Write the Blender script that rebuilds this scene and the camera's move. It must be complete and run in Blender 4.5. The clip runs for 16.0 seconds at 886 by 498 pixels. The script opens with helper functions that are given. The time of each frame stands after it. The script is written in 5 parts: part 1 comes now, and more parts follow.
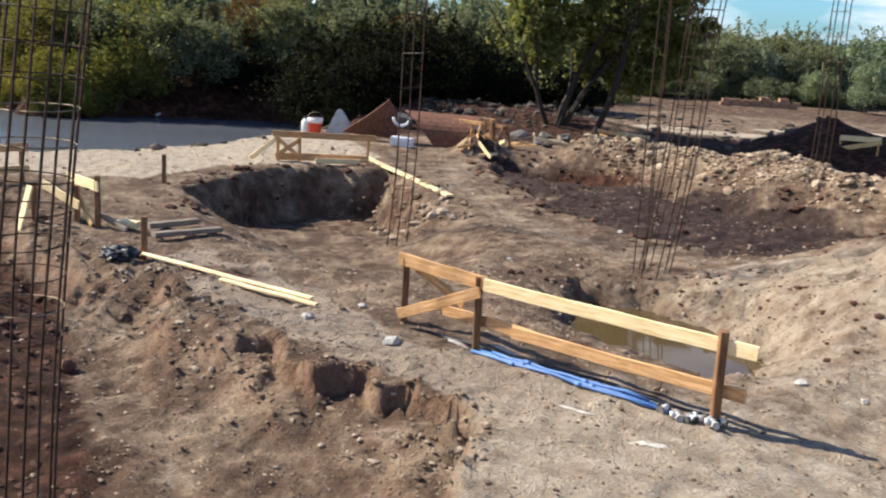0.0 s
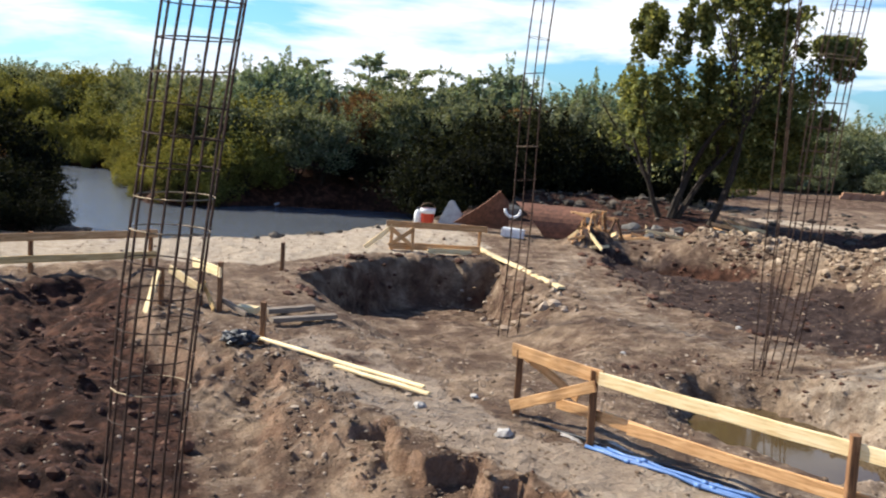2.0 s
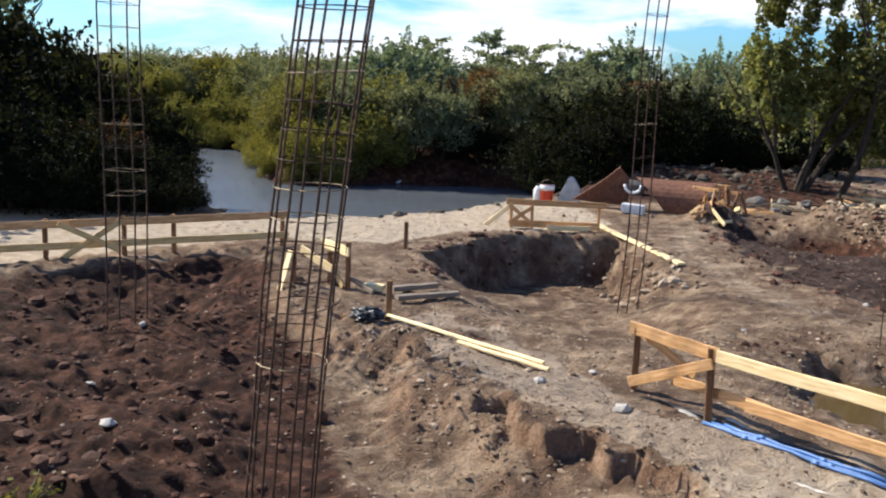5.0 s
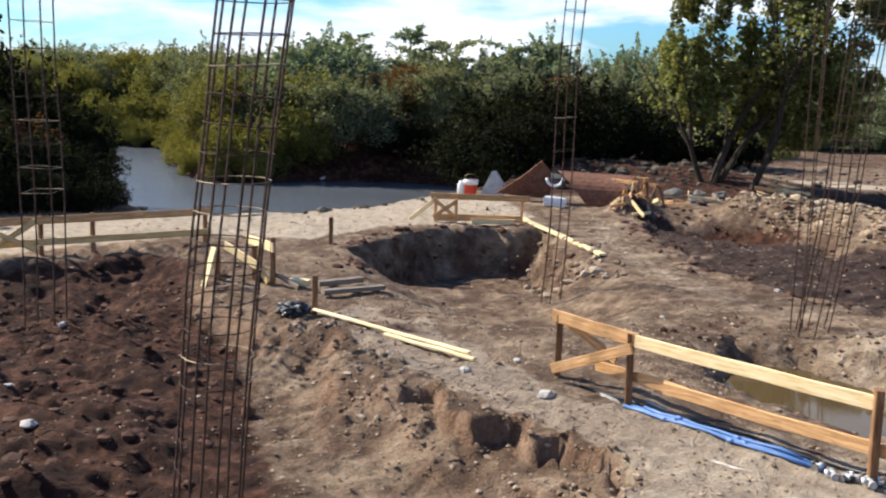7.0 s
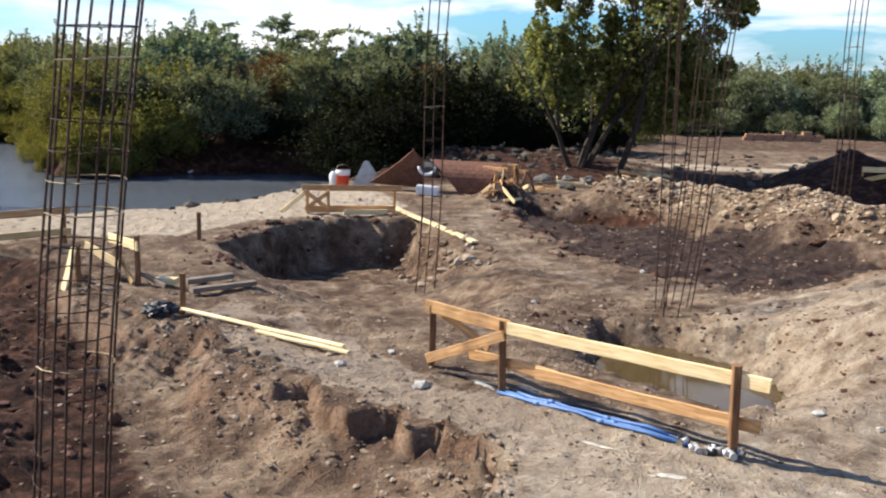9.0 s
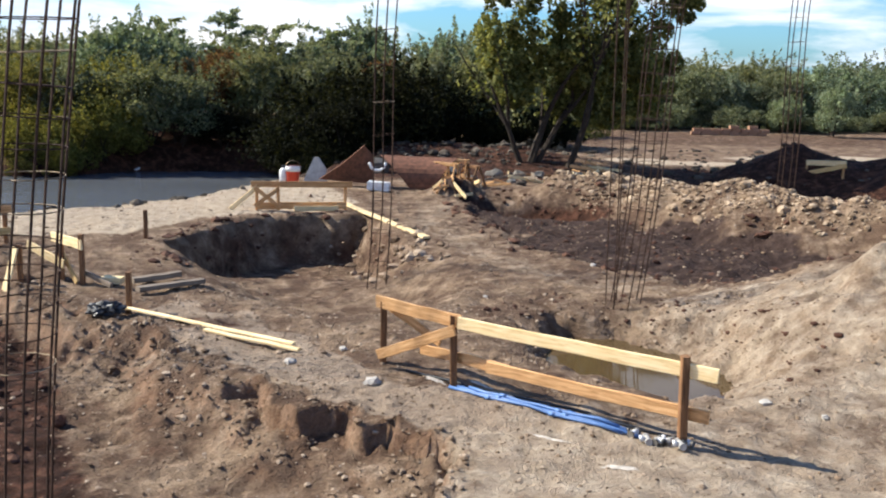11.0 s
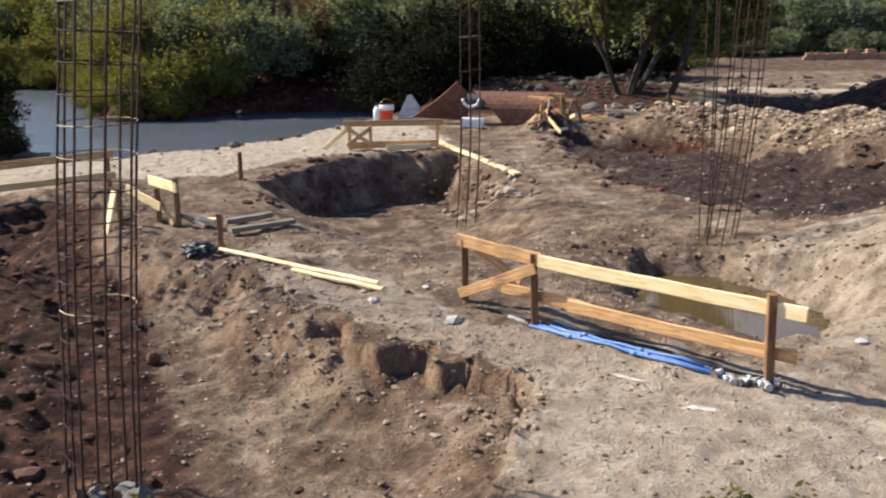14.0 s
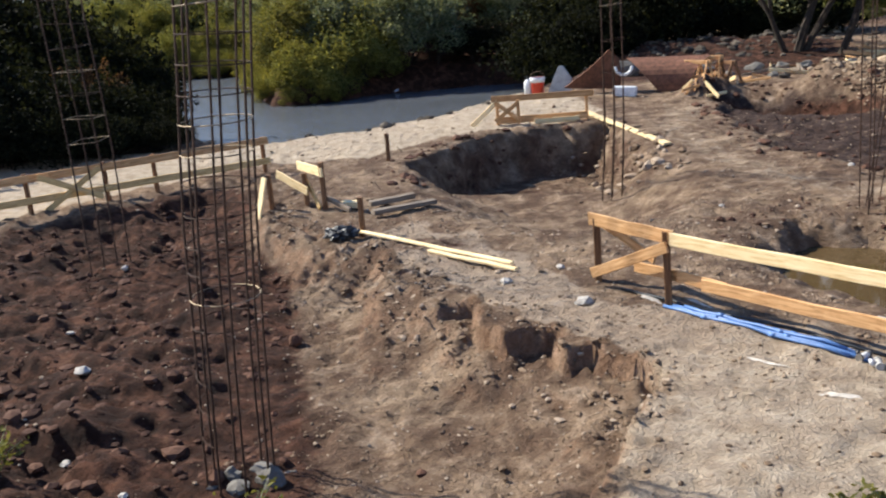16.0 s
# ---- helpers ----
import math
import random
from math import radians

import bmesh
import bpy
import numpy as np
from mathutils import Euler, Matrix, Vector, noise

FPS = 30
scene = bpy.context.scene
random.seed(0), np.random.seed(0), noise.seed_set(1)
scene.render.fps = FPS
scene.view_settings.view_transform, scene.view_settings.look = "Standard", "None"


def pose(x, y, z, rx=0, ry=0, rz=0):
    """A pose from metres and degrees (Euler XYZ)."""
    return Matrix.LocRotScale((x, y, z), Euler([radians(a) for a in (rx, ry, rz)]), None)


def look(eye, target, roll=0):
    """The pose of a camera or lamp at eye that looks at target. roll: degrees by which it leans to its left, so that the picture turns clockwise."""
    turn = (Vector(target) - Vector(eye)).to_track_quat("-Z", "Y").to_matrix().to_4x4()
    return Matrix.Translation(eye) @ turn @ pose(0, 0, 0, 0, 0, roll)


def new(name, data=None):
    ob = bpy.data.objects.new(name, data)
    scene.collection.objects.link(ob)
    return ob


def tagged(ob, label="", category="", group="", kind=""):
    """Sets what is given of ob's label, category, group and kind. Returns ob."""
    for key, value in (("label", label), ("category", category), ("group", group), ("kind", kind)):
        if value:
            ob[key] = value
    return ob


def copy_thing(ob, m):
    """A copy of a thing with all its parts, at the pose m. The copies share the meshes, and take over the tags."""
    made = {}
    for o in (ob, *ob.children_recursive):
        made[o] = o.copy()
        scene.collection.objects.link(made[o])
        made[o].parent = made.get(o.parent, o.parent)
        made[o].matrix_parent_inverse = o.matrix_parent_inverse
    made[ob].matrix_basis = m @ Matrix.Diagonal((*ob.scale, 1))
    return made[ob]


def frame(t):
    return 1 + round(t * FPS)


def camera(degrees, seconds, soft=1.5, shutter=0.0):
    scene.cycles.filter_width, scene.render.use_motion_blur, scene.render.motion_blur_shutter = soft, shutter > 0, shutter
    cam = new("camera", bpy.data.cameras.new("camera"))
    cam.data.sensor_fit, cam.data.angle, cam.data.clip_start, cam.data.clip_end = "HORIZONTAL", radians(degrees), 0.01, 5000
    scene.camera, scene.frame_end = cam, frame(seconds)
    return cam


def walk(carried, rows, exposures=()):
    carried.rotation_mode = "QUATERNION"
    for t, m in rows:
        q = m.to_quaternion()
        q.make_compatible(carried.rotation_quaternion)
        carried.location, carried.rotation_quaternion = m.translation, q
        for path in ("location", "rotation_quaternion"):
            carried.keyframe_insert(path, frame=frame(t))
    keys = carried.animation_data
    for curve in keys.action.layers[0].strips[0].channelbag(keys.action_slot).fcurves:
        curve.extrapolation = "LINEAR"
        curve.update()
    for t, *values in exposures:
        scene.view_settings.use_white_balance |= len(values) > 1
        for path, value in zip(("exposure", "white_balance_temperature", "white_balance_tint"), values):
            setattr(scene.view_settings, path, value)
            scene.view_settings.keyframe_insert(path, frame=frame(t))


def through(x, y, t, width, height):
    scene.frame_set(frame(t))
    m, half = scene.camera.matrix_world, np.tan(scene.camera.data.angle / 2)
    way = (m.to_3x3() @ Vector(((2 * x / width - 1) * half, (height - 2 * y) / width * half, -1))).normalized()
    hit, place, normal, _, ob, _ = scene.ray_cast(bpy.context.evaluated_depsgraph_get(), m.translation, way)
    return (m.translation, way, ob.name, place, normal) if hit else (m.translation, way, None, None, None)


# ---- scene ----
cam = camera(49.73, 16.0, soft=2.1, shutter=0.4)
PATH = [
    (0, (-0.055, 0.403, 2.828), (0.286, 10.129, 0.530), 4.02),
    (0.5, (0.005, 0.459, 2.867), (-0.009, 10.212, 0.658), 3.44),
    (1, (-0.070, 0.460, 2.891), (-0.330, 10.284, 1.038), 3.38),
    (1.5, (-0.080, 0.388, 2.868), (-0.642, 10.247, 1.290), 3.64),
    (2, (-0.128, 0.376, 2.826), (-0.964, 10.235, 1.382), 3.85),
    (2.5, (-0.115, 0.408, 2.867), (-1.274, 10.223, 1.340), 3.47),
    (3, (-0.141, 0.387, 2.885), (-1.588, 10.155, 1.304), 3.15),
    (3.5, (-0.132, 0.365, 2.883), (-1.903, 10.071, 1.255), 2.89),
    (4, (-0.152, 0.295, 2.960), (-2.136, 9.942, 1.225), 2.31),
    (4.2, (-0.136, 0.237, 2.957), (-2.202, 9.862, 1.197), 2.24),
    (6.3, (-0.063, -0.093, 2.946), (-1.878, 9.574, 1.145), 2.11),
    (6.5, (-0.060, -0.096, 2.948), (-1.718, 9.599, 1.146), 2.14),
    (7, (-0.053, -0.058, 2.926), (-1.339, 9.696, 1.140), 2.09),
    (7.5, (-0.031, -0.082, 2.946), (-0.954, 9.710, 1.141), 1.95),
    (8, (-0.027, -0.065, 2.946), (-0.588, 9.752, 1.126), 1.90),
    (8.5, (-0.011, -0.029, 2.943), (-0.269, 9.797, 1.105), 1.75),
    (9, (0.000, 0.000, 2.949), (-0.000, 9.825, 1.087), 1.61),
    (9.5, (0.000, 0.025, 2.936), (0.217, 9.847, 1.070), 1.62),
    (12, (0.047, 0.053, 2.925), (0.560, 9.842, 0.947), 1.53),
    (12.5, (0.055, 0.082, 2.909), (0.443, 9.853, 0.817), 1.33),
    (13, (0.114, 0.103, 2.915), (0.262, 9.845, 0.663), 0.87),
    (13.5, (0.181, 0.111, 2.919), (-0.002, 9.817, 0.519), 0.26),
    (14, (0.264, 0.144, 2.925), (-0.335, 9.797, 0.382), -0.67),
    (14.5, (0.352, 0.151, 2.955), (-0.682, 9.737, 0.302), -1.74),
    (15, (0.440, 0.208, 2.969), (-1.046, 9.715, 0.247), -2.83),
    (15.5, (0.530, 0.268, 2.974), (-1.409, 9.685, 0.223), -4.06),
    (16, (0.641, 0.283, 2.990), (-1.718, 9.601, 0.231), -4.91),
]
walk(cam, [(t, look(eye, target, roll)) for t, eye, target, roll in PATH])

# ---- world, sun, exposure ----
SUN_EL, SUN_AZ = 37.5, -72.0          # degrees above the horizon; from +y towards +x
scene.view_settings.exposure = 1.0
world = bpy.data.worlds.new("sky")
scene.world = world
world.use_nodes = True
wn, wl = world.node_tree.nodes, world.node_tree.links
wn.clear()


def wnode(kind, **values):
    n = wn.new(kind)
    for k, v in values.items():
        n.inputs[k].default_value = v
    return n


w_out = wn.new("ShaderNodeOutputWorld")
w_bg = wnode("ShaderNodeBackground", Strength=0.04)
w_sky = wn.new("ShaderNodeTexSky")
w_sky.sky_type = "NISHITA"
w_sky.sun_disc = False
w_sky.sun_elevation = radians(SUN_EL)
w_sky.sun_rotation = radians(SUN_AZ)
w_sky.air_density, w_sky.dust_density, w_sky.ozone_density = 1.0, 0.6, 2.0
w_co = wn.new("ShaderNodeTexCoord")
w_map = wn.new("ShaderNodeMapping")
w_map.inputs["Scale"].default_value = (1.0, 1.0, 5.5)
w_map.inputs["Location"].default_value = (0.35, 0.1, 0.0)
w_map.inputs["Rotation"].default_value = (0.0, 0.0, radians(32))
w_n1 = wnode("ShaderNodeTexNoise", Scale=3.1, Detail=7.0, Roughness=0.56, Distortion=0.35)
w_n2 = wnode("ShaderNodeTexNoise", Scale=5.5, Detail=5.0, Roughness=0.6)
w_r1 = wn.new("ShaderNodeValToRGB")
w_r1.color_ramp.elements[0].position, w_r1.color_ramp.elements[1].position = 0.43, 0.56
w_r2 = wn.new("ShaderNodeValToRGB")
w_r2.color_ramp.elements[0].position, w_r2.color_ramp.elements[1].position = 0.35, 0.6
w_r2.color_ramp.elements[0].color = (11.0, 13.2, 16.6, 1)
w_r2.color_ramp.elements[1].color = (16.5, 16.5, 16.6, 1)
w_mix = wn.new("ShaderNodeMixRGB")
wl.new(w_co.outputs["Generated"], w_map.inputs["Vector"])
wl.new(w_map.outputs["Vector"], w_n1.inputs["Vector"])
wl.new(w_map.outputs["Vector"], w_n2.inputs["Vector"])

wl.new(w_n2.outputs["Fac"], w_r2.inputs["Fac"])
# the clouds lie low over the country and thin out overhead
w_sep = wn.new("ShaderNodeSeparateXYZ")
w_high = wn.new("ShaderNodeValToRGB")
w_high.color_ramp.elements[0].position, w_high.color_ramp.elements[1].position = 0.22, 0.5
w_high.color_ramp.elements[0].color, w_high.color_ramp.elements[1].color = (1, 1, 1, 1), (0.12, 0.12, 0.12, 1)
w_cov = wn.new("ShaderNodeMath")
w_cov.operation = "MULTIPLY"
w_blue = wn.new("ShaderNodeMixRGB")
w_blue.blend_type = "MULTIPLY"
w_blue.inputs["Fac"].default_value = 1.0
w_blue.inputs["Color2"].default_value = (0.90, 1.62, 2.45, 1)
wl.new(w_co.outputs["Generated"], w_sep.inputs["Vector"])
wl.new(w_sep.outputs["Z"], w_high.inputs["Fac"])
w_west = wn.new("ShaderNodeMath")
w_west.operation = "MULTIPLY_ADD"
w_west.inputs[1].default_value = -0.06
wl.new(w_sep.outputs["X"], w_west.inputs[0])
wl.new(w_n1.outputs["Fac"], w_west.inputs[2])
wl.new(w_west.outputs[0], w_r1.inputs["Fac"])
wl.new(w_r1.outputs["Color"], w_cov.inputs[0])
wl.new(w_high.outputs["Color"], w_cov.inputs[1])
wl.new(w_cov.outputs[0], w_mix.inputs["Fac"])
wl.new(w_sky.outputs["Color"], w_blue.inputs["Color1"])
wl.new(w_blue.outputs["Color"], w_mix.inputs["Color1"])
wl.new(w_r2.outputs["Color"], w_mix.inputs["Color2"])
wl.new(w_mix.outputs["Color"], w_bg.inputs["Color"])
wl.new(w_bg.outputs["Background"], w_out.inputs["Surface"])

sun = new("sun", bpy.data.lights.new("sun", "SUN"))
sun.data.energy, sun.data.angle, sun.data.color = 5.0, radians(0.53), (1.0, 0.94, 0.82)
_to_sun = Vector((math.sin(radians(SUN_AZ)) * math.cos(radians(SUN_EL)),
                  math.cos(radians(SUN_AZ)) * math.cos(radians(SUN_EL)), math.sin(radians(SUN_EL))))
sun.matrix_world = look((-30, 5, 30), Vector((-30, 5, 30)) - _to_sun)


# ---- materials ----
class Mat:
    """A node material with short calls for its nodes."""

    def __init__(self, name, rough=0.9, metal=0.0, spec=0.3):
        self.m = bpy.data.materials.new(name)
        self.m.use_nodes = True
        self.n, self.l = self.m.node_tree.nodes, self.m.node_tree.links
        self.b = self.n["Principled BSDF"]
        self.b.inputs["Roughness"].default_value = rough
        self.b.inputs["Metallic"].default_value = metal
        self.b.inputs["Specular IOR Level"].default_value = spec

    def node(self, kind, **values):
        n = self.n.new(kind)
        for k, v in values.items():
            n.inputs[k].default_value = v
        return n

    def coords(self, scale=(1, 1, 1), which="Object"):
        c, mp = self.n.new("ShaderNodeTexCoord"), self.n.new("ShaderNodeMapping")
        mp.inputs["Scale"].default_value = scale
        self.l.new(c.outputs[which], mp.inputs["Vector"])
        return mp.outputs["Vector"]

    def noise(self, vec, scale, detail=5.0, rough=0.55, distortion=0.0):
        n = self.node("ShaderNodeTexNoise", Scale=scale, Detail=detail, Roughness=rough, Distortion=distortion)
        self.l.new(vec, n.inputs["Vector"])
        return n.outputs["Fac"]

    def ramp(self, fac, stops):
        r = self.n.new("ShaderNodeValToRGB")
        e = r.color_ramp.elements
        while len(e) < len(stops):
            e.new(0.5)
        for el, (p, c) in zip(e, stops):
            el.position = p
            el.color = (*c, 1) if isinstance(c, tuple) else (c, c, c, 1)
        self.l.new(fac, r.inputs["Fac"])
        return r.outputs["Color"]

    def mix(self, fac, a, b, kind="MIX"):
        m = self.n.new("ShaderNodeMixRGB")
        m.blend_type = kind
        for s, v in (("Fac", fac), ("Color1", a), ("Color2", b)):
            if isinstance(v, (int, float)):
                m.inputs[s].default_value = v if s == "Fac" else (v, v, v, 1)
            elif isinstance(v, tuple):
                m.inputs[s].default_value = (*v, 1)
            else:
                self.l.new(v, m.inputs[s])
        return m.outputs["Color"]

    def math(self, op, a, b=0.5):
        m = self.n.new("ShaderNodeMath")
        m.operation = op
        for i, v in ((0, a), (1, b)):
            if isinstance(v, (int, float)):
                m.inputs[i].default_value = v
            else:
                self.l.new(v, m.inputs[i])
        return m.outputs[0]

    def bump(self, height, strength=0.5, distance=0.02):
        b = self.node("ShaderNodeBump", Strength=strength, Distance=distance)
        self.l.new(height, b.inputs["Height"])
        self.l.new(b.outputs["Normal"], self.b.inputs["Normal"])

    def colour(self, c):
        if isinstance(c, tuple):
            self.b.inputs["Base Color"].default_value = (*c, 1)
        else:
            self.l.new(c, self.b.inputs["Base Color"])
        return self


def soil_material():
    k = Mat("soil", 0.95, spec=0.15)
    v = k.coords()
    big, mid = k.noise(v, 0.7, 6, 0.6), k.noise(v, 5.0, 6, 0.65)
    fine, grit = k.noise(v, 38.0, 5, 0.7), k.noise(v, 160.0, 3, 0.6)
    base = k.ramp(mid, [(0.3, (0.088, 0.054, 0.035)), (0.5, (0.225, 0.151, 0.099)), (0.7, (0.43, 0.318, 0.226))])
    base = k.mix(k.ramp(big, [(0.46, 0.0), (0.62, 0.5)]), base, (0.42, 0.31, 0.21))
    base = k.mix(k.ramp(k.noise(v, 1.7, 6, 0.65), [(0.42, 0.0), (0.59, 0.84)]), base, (0.105, 0.062, 0.041))
    # dark earth, also laid on where the dark mask paints shade
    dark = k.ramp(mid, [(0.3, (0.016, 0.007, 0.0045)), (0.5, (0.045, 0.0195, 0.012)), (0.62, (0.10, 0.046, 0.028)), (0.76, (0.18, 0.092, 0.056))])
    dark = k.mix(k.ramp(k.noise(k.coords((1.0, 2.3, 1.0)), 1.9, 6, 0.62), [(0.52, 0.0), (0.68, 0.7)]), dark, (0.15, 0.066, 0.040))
    light = k.ramp(mid, [(0.3, (0.35, 0.27, 0.19)), (0.55, (0.49, 0.395, 0.295)), (0.75, (0.58, 0.49, 0.385))])
    grass = k.ramp(mid, [(0.3, (0.02, 0.03, 0.01)), (0.6, (0.05, 0.06, 0.02)), (0.8, (0.11, 0.10, 0.05))])
    at = k.n.new("ShaderNodeVertexColor")
    at.layer_name = "soil"
    sep = k.n.new("ShaderNodeSeparateColor")
    k.l.new(at.outputs["Color"], sep.inputs["Color"])

    at2 = k.n.new("ShaderNodeVertexColor")
    at2.layer_name = "brown"
    sep2 = k.n.new("ShaderNodeSeparateColor")
    k.l.new(at2.outputs["Color"], sep2.inputs["Color"])

    def edge(socket):
        s = k.math("ADD", socket, k.math("MULTIPLY", k.math("SUBTRACT", k.noise(v, 3.2, 8, 0.7), 0.5), 0.9))
        return k.ramp(s, [(0.36, 0.0), (0.64, 1.0)])

    fresh = k.ramp(mid, [(0.3, (0.23, 0.127, 0.078)), (0.6, (0.38, 0.232, 0.15))])
    base = k.mix(k.math("MULTIPLY", at.outputs["Alpha"], 0.55), base, fresh)
    walked = k.ramp(mid, [(0.3, (0.27, 0.202, 0.147)), (0.5, (0.36, 0.279, 0.208)), (0.72, (0.46, 0.372, 0.287))])
    base = k.mix(k.math("MULTIPLY", edge(sep2.outputs["Green"]), 0.8), base, walked)
    dug = k.ramp(mid, [(0.3, (0.030, 0.018, 0.0145)), (0.5, (0.056, 0.035, 0.028)), (0.7, (0.108, 0.073, 0.059))])
    base = k.mix(edge(sep2.outputs["Red"]), base, dug)
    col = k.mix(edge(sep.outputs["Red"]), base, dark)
    col = k.mix(edge(sep.outputs["Green"]), col, light)
    col = k.mix(edge(sep.outputs["Blue"]), col, grass)
    calm = k.math("SUBTRACT", 0.58, k.math("MULTIPLY", sep.outputs["Green"], 0.42))
    col = k.mix(calm, col, k.ramp(fine, [(0.3, 0.35), (0.5, 1.0), (0.75, 1.5)]), "MULTIPLY")
    k.colour(k.mix(0.3, col, k.ramp(grit, [(0.35, 0.5), (0.6, 1.25)]), "MULTIPLY"))
    h = k.math("ADD", k.math("MULTIPLY", mid, 1.2), k.math("ADD", k.math("MULTIPLY", fine, 0.5), k.math("MULTIPLY", grit, 0.12)))
    k.bump(h, 1.0, 0.085)
    return k.m


def stone_material(name, a, b, c):
    k = Mat(name, 0.9, spec=0.2)
    g = k.n.new("ShaderNodeNewGeometry")
    v = k.coords()
    col = k.ramp(g.outputs["Random Per Island"], [(0.0, a), (0.55, b), (1.0, c)])
    n = k.noise(v, 30.0, 5, 0.65)
    k.colour(k.mix(0.6, col, k.ramp(n, [(0.3, 0.5), (0.7, 1.3)]), "MULTIPLY"))
    k.bump(n, 0.5, 0.02)
    return k.m


def wood_material(name, dark, mid, light, knots=0.5):
    k = Mat(name, 0.75, spec=0.25)
    v = k.coords((1.2, 14.0, 14.0))
    v2 = k.coords()
    oi = k.n.new("ShaderNodeObjectInfo")
    grain = k.noise(v, 3.0, 6, 0.6, 0.8)
    col = k.ramp(grain, [(0.28, dark), (0.5, mid), (0.74, light)])
    stain = k.noise(v2, 2.6, 5, 0.6)
    col = k.mix(k.ramp(stain, [(0.5, 0.0), (0.75, knots)]), col, dark)
    spots = k.node("ShaderNodeTexVoronoi", Scale=3.4)
    k.l.new(v2, spots.inputs["Vector"])
    col = k.mix(k.ramp(spots.outputs["Distance"], [(0.03, knots), (0.09, 0.0)]), col, (0.09, 0.045, 0.02))
    tone = k.ramp(oi.outputs["Random"], [(0.0, 0.78), (1.0, 1.15)])
    k.colour(k.mix(1.0, col, tone, "MULTIPLY"))
    k.bump(k.math("ADD", grain, k.noise(v2, 60.0, 3)), 0.35, 0.006)
    return k.m


def plain_material(name, col, rough=0.6, metal=0.0, vary=0.35, scale=12.0, spec=0.3, bump=0.2):
    k = Mat(name, rough, metal, spec)
    v = k.coords()
    n = k.noise(v, scale, 6, 0.65)
    s = k.noise(v, scale * 6, 4, 0.6)
    c = k.mix(vary, k.mix(1.0, (*col,), k.ramp(n, [(0.3, 0.45), (0.7, 1.35)]), "MULTIPLY"), (*col,))
    k.colour(k.mix(0.5, c, k.ramp(s, [(0.3, 0.7), (0.7, 1.2)]), "MULTIPLY"))
    k.l.new(k.ramp(n, [(0.3, rough * 0.75), (0.7, min(1.0, rough * 1.25))]), k.b.inputs["Roughness"])
    k.bump(s, bump, 0.01)
    return k.m


def rust_material(name, a, b, rough=0.85, metal=0.3):
    k = Mat(name, rough, metal)
    v = k.coords()
    n = k.noise(v, 9.0, 7, 0.7)
    k.colour(k.ramp(n, [(0.3, a), (0.6, b), (0.8, tuple(min(1, x * 1.6) for x in b))]))
    k.bump(k.noise(v, 70.0, 4), 0.35, 0.006)
    return k.m


def leaf_material(name, a, b, c, through=0.35):
    k = Mat(name, 0.85, spec=0.08)
    g, oi = k.n.new("ShaderNodeNewGeometry"), k.n.new("ShaderNodeObjectInfo")
    col = k.ramp(g.outputs["Random Per Island"], [(0.0, a), (0.5, b), (1.0, c)])
    col = k.mix(1.0, col, k.ramp(oi.outputs["Random"], [(0.0, (0.8, 0.75, 0.8)), (0.5, (1.0, 1.0, 1.0)), (1.0, (1.18, 1.08, 0.9))]), "MULTIPLY")
    col = k.mix(0.75, col, k.ramp(k.noise(k.coords(), 1.1, 4, 0.6), [(0.3, 0.35), (0.5, 0.9), (0.7, 1.6)]), "MULTIPLY")
    k.colour(col)
    t = k.n.new("ShaderNodeBsdfTranslucent")
    k.l.new(k.mix(1.0, col, (1.28, 1.18, 0.68), "MULTIPLY"), t.inputs["Color"])
    ms = k.node("ShaderNodeMixShader", Fac=through)
    k.l.new(k.b.outputs[0], ms.inputs[1])
    k.l.new(t.outputs[0], ms.inputs[2])
    k.l.new(ms.outputs[0], k.n["Material Output"].inputs["Surface"])
    return k.m


def water_material(name, col, wave, rough=0.06):
    k = Mat(name, rough, spec=0.5)
    v = k.coords()
    k.colour(k.ramp(k.noise(v, 0.25, 4), [(0.3, tuple(0.8 * x for x in col)), (0.7, col)]))
    k.b.inputs["IOR"].default_value = 1.33
    h = k.math("ADD", k.noise(v, 2.2, 4, 0.6), k.math("MULTIPLY", k.noise(v, 9.0, 3), 0.3))
    if wave > 0.5:
        # ripples on the open reach, calm water under the bushes of the inner bend
        x = k.n.new("ShaderNodeSeparateXYZ")
        k.l.new(v, x.inputs[0])
        calm = k.n.new("ShaderNodeMapRange")
        for s, val in (("From Min", -8.0), ("From Max", -3.0), ("To Min", 1.0), ("To Max", 0.12)):
            calm.inputs[s].default_value = val
        k.l.new(x.outputs["X"], calm.inputs["Value"])
        h = k.math("MULTIPLY", h, calm.outputs["Result"])
    k.bump(h, wave, 0.07 if wave > 0.5 else 0.03)
    return k.m


SOIL = soil_material()
CLOD = stone_material("earth_clods", (0.12, 0.08, 0.052), (0.23, 0.16, 0.105), (0.40, 0.315, 0.235))
CLOD_DARK = stone_material("dark_clods", (0.042, 0.018, 0.011), (0.080, 0.037, 0.024), (0.135, 0.068, 0.044))
CLOD_GREY = stone_material("grey_clods", (0.026, 0.021, 0.017), (0.058, 0.047, 0.037), (0.13, 0.108, 0.086))
RUBBLE = stone_material("rubble_stone", (0.12, 0.08, 0.052), (0.28, 0.20, 0.13), (0.46, 0.355, 0.25))
PALE = stone_material("pale_stone", (0.22, 0.19, 0.16), (0.32, 0.29, 0.25), (0.46, 0.43, 0.39))
PINE = wood_material("fresh_pine", (0.58, 0.39, 0.18), (0.82, 0.63, 0.345), (0.92, 0.77, 0.50), 0.25)
ORANGE = wood_material("stained_pine", (0.30, 0.15, 0.058), (0.58, 0.325, 0.145), (0.74, 0.475, 0.245), 0.4)
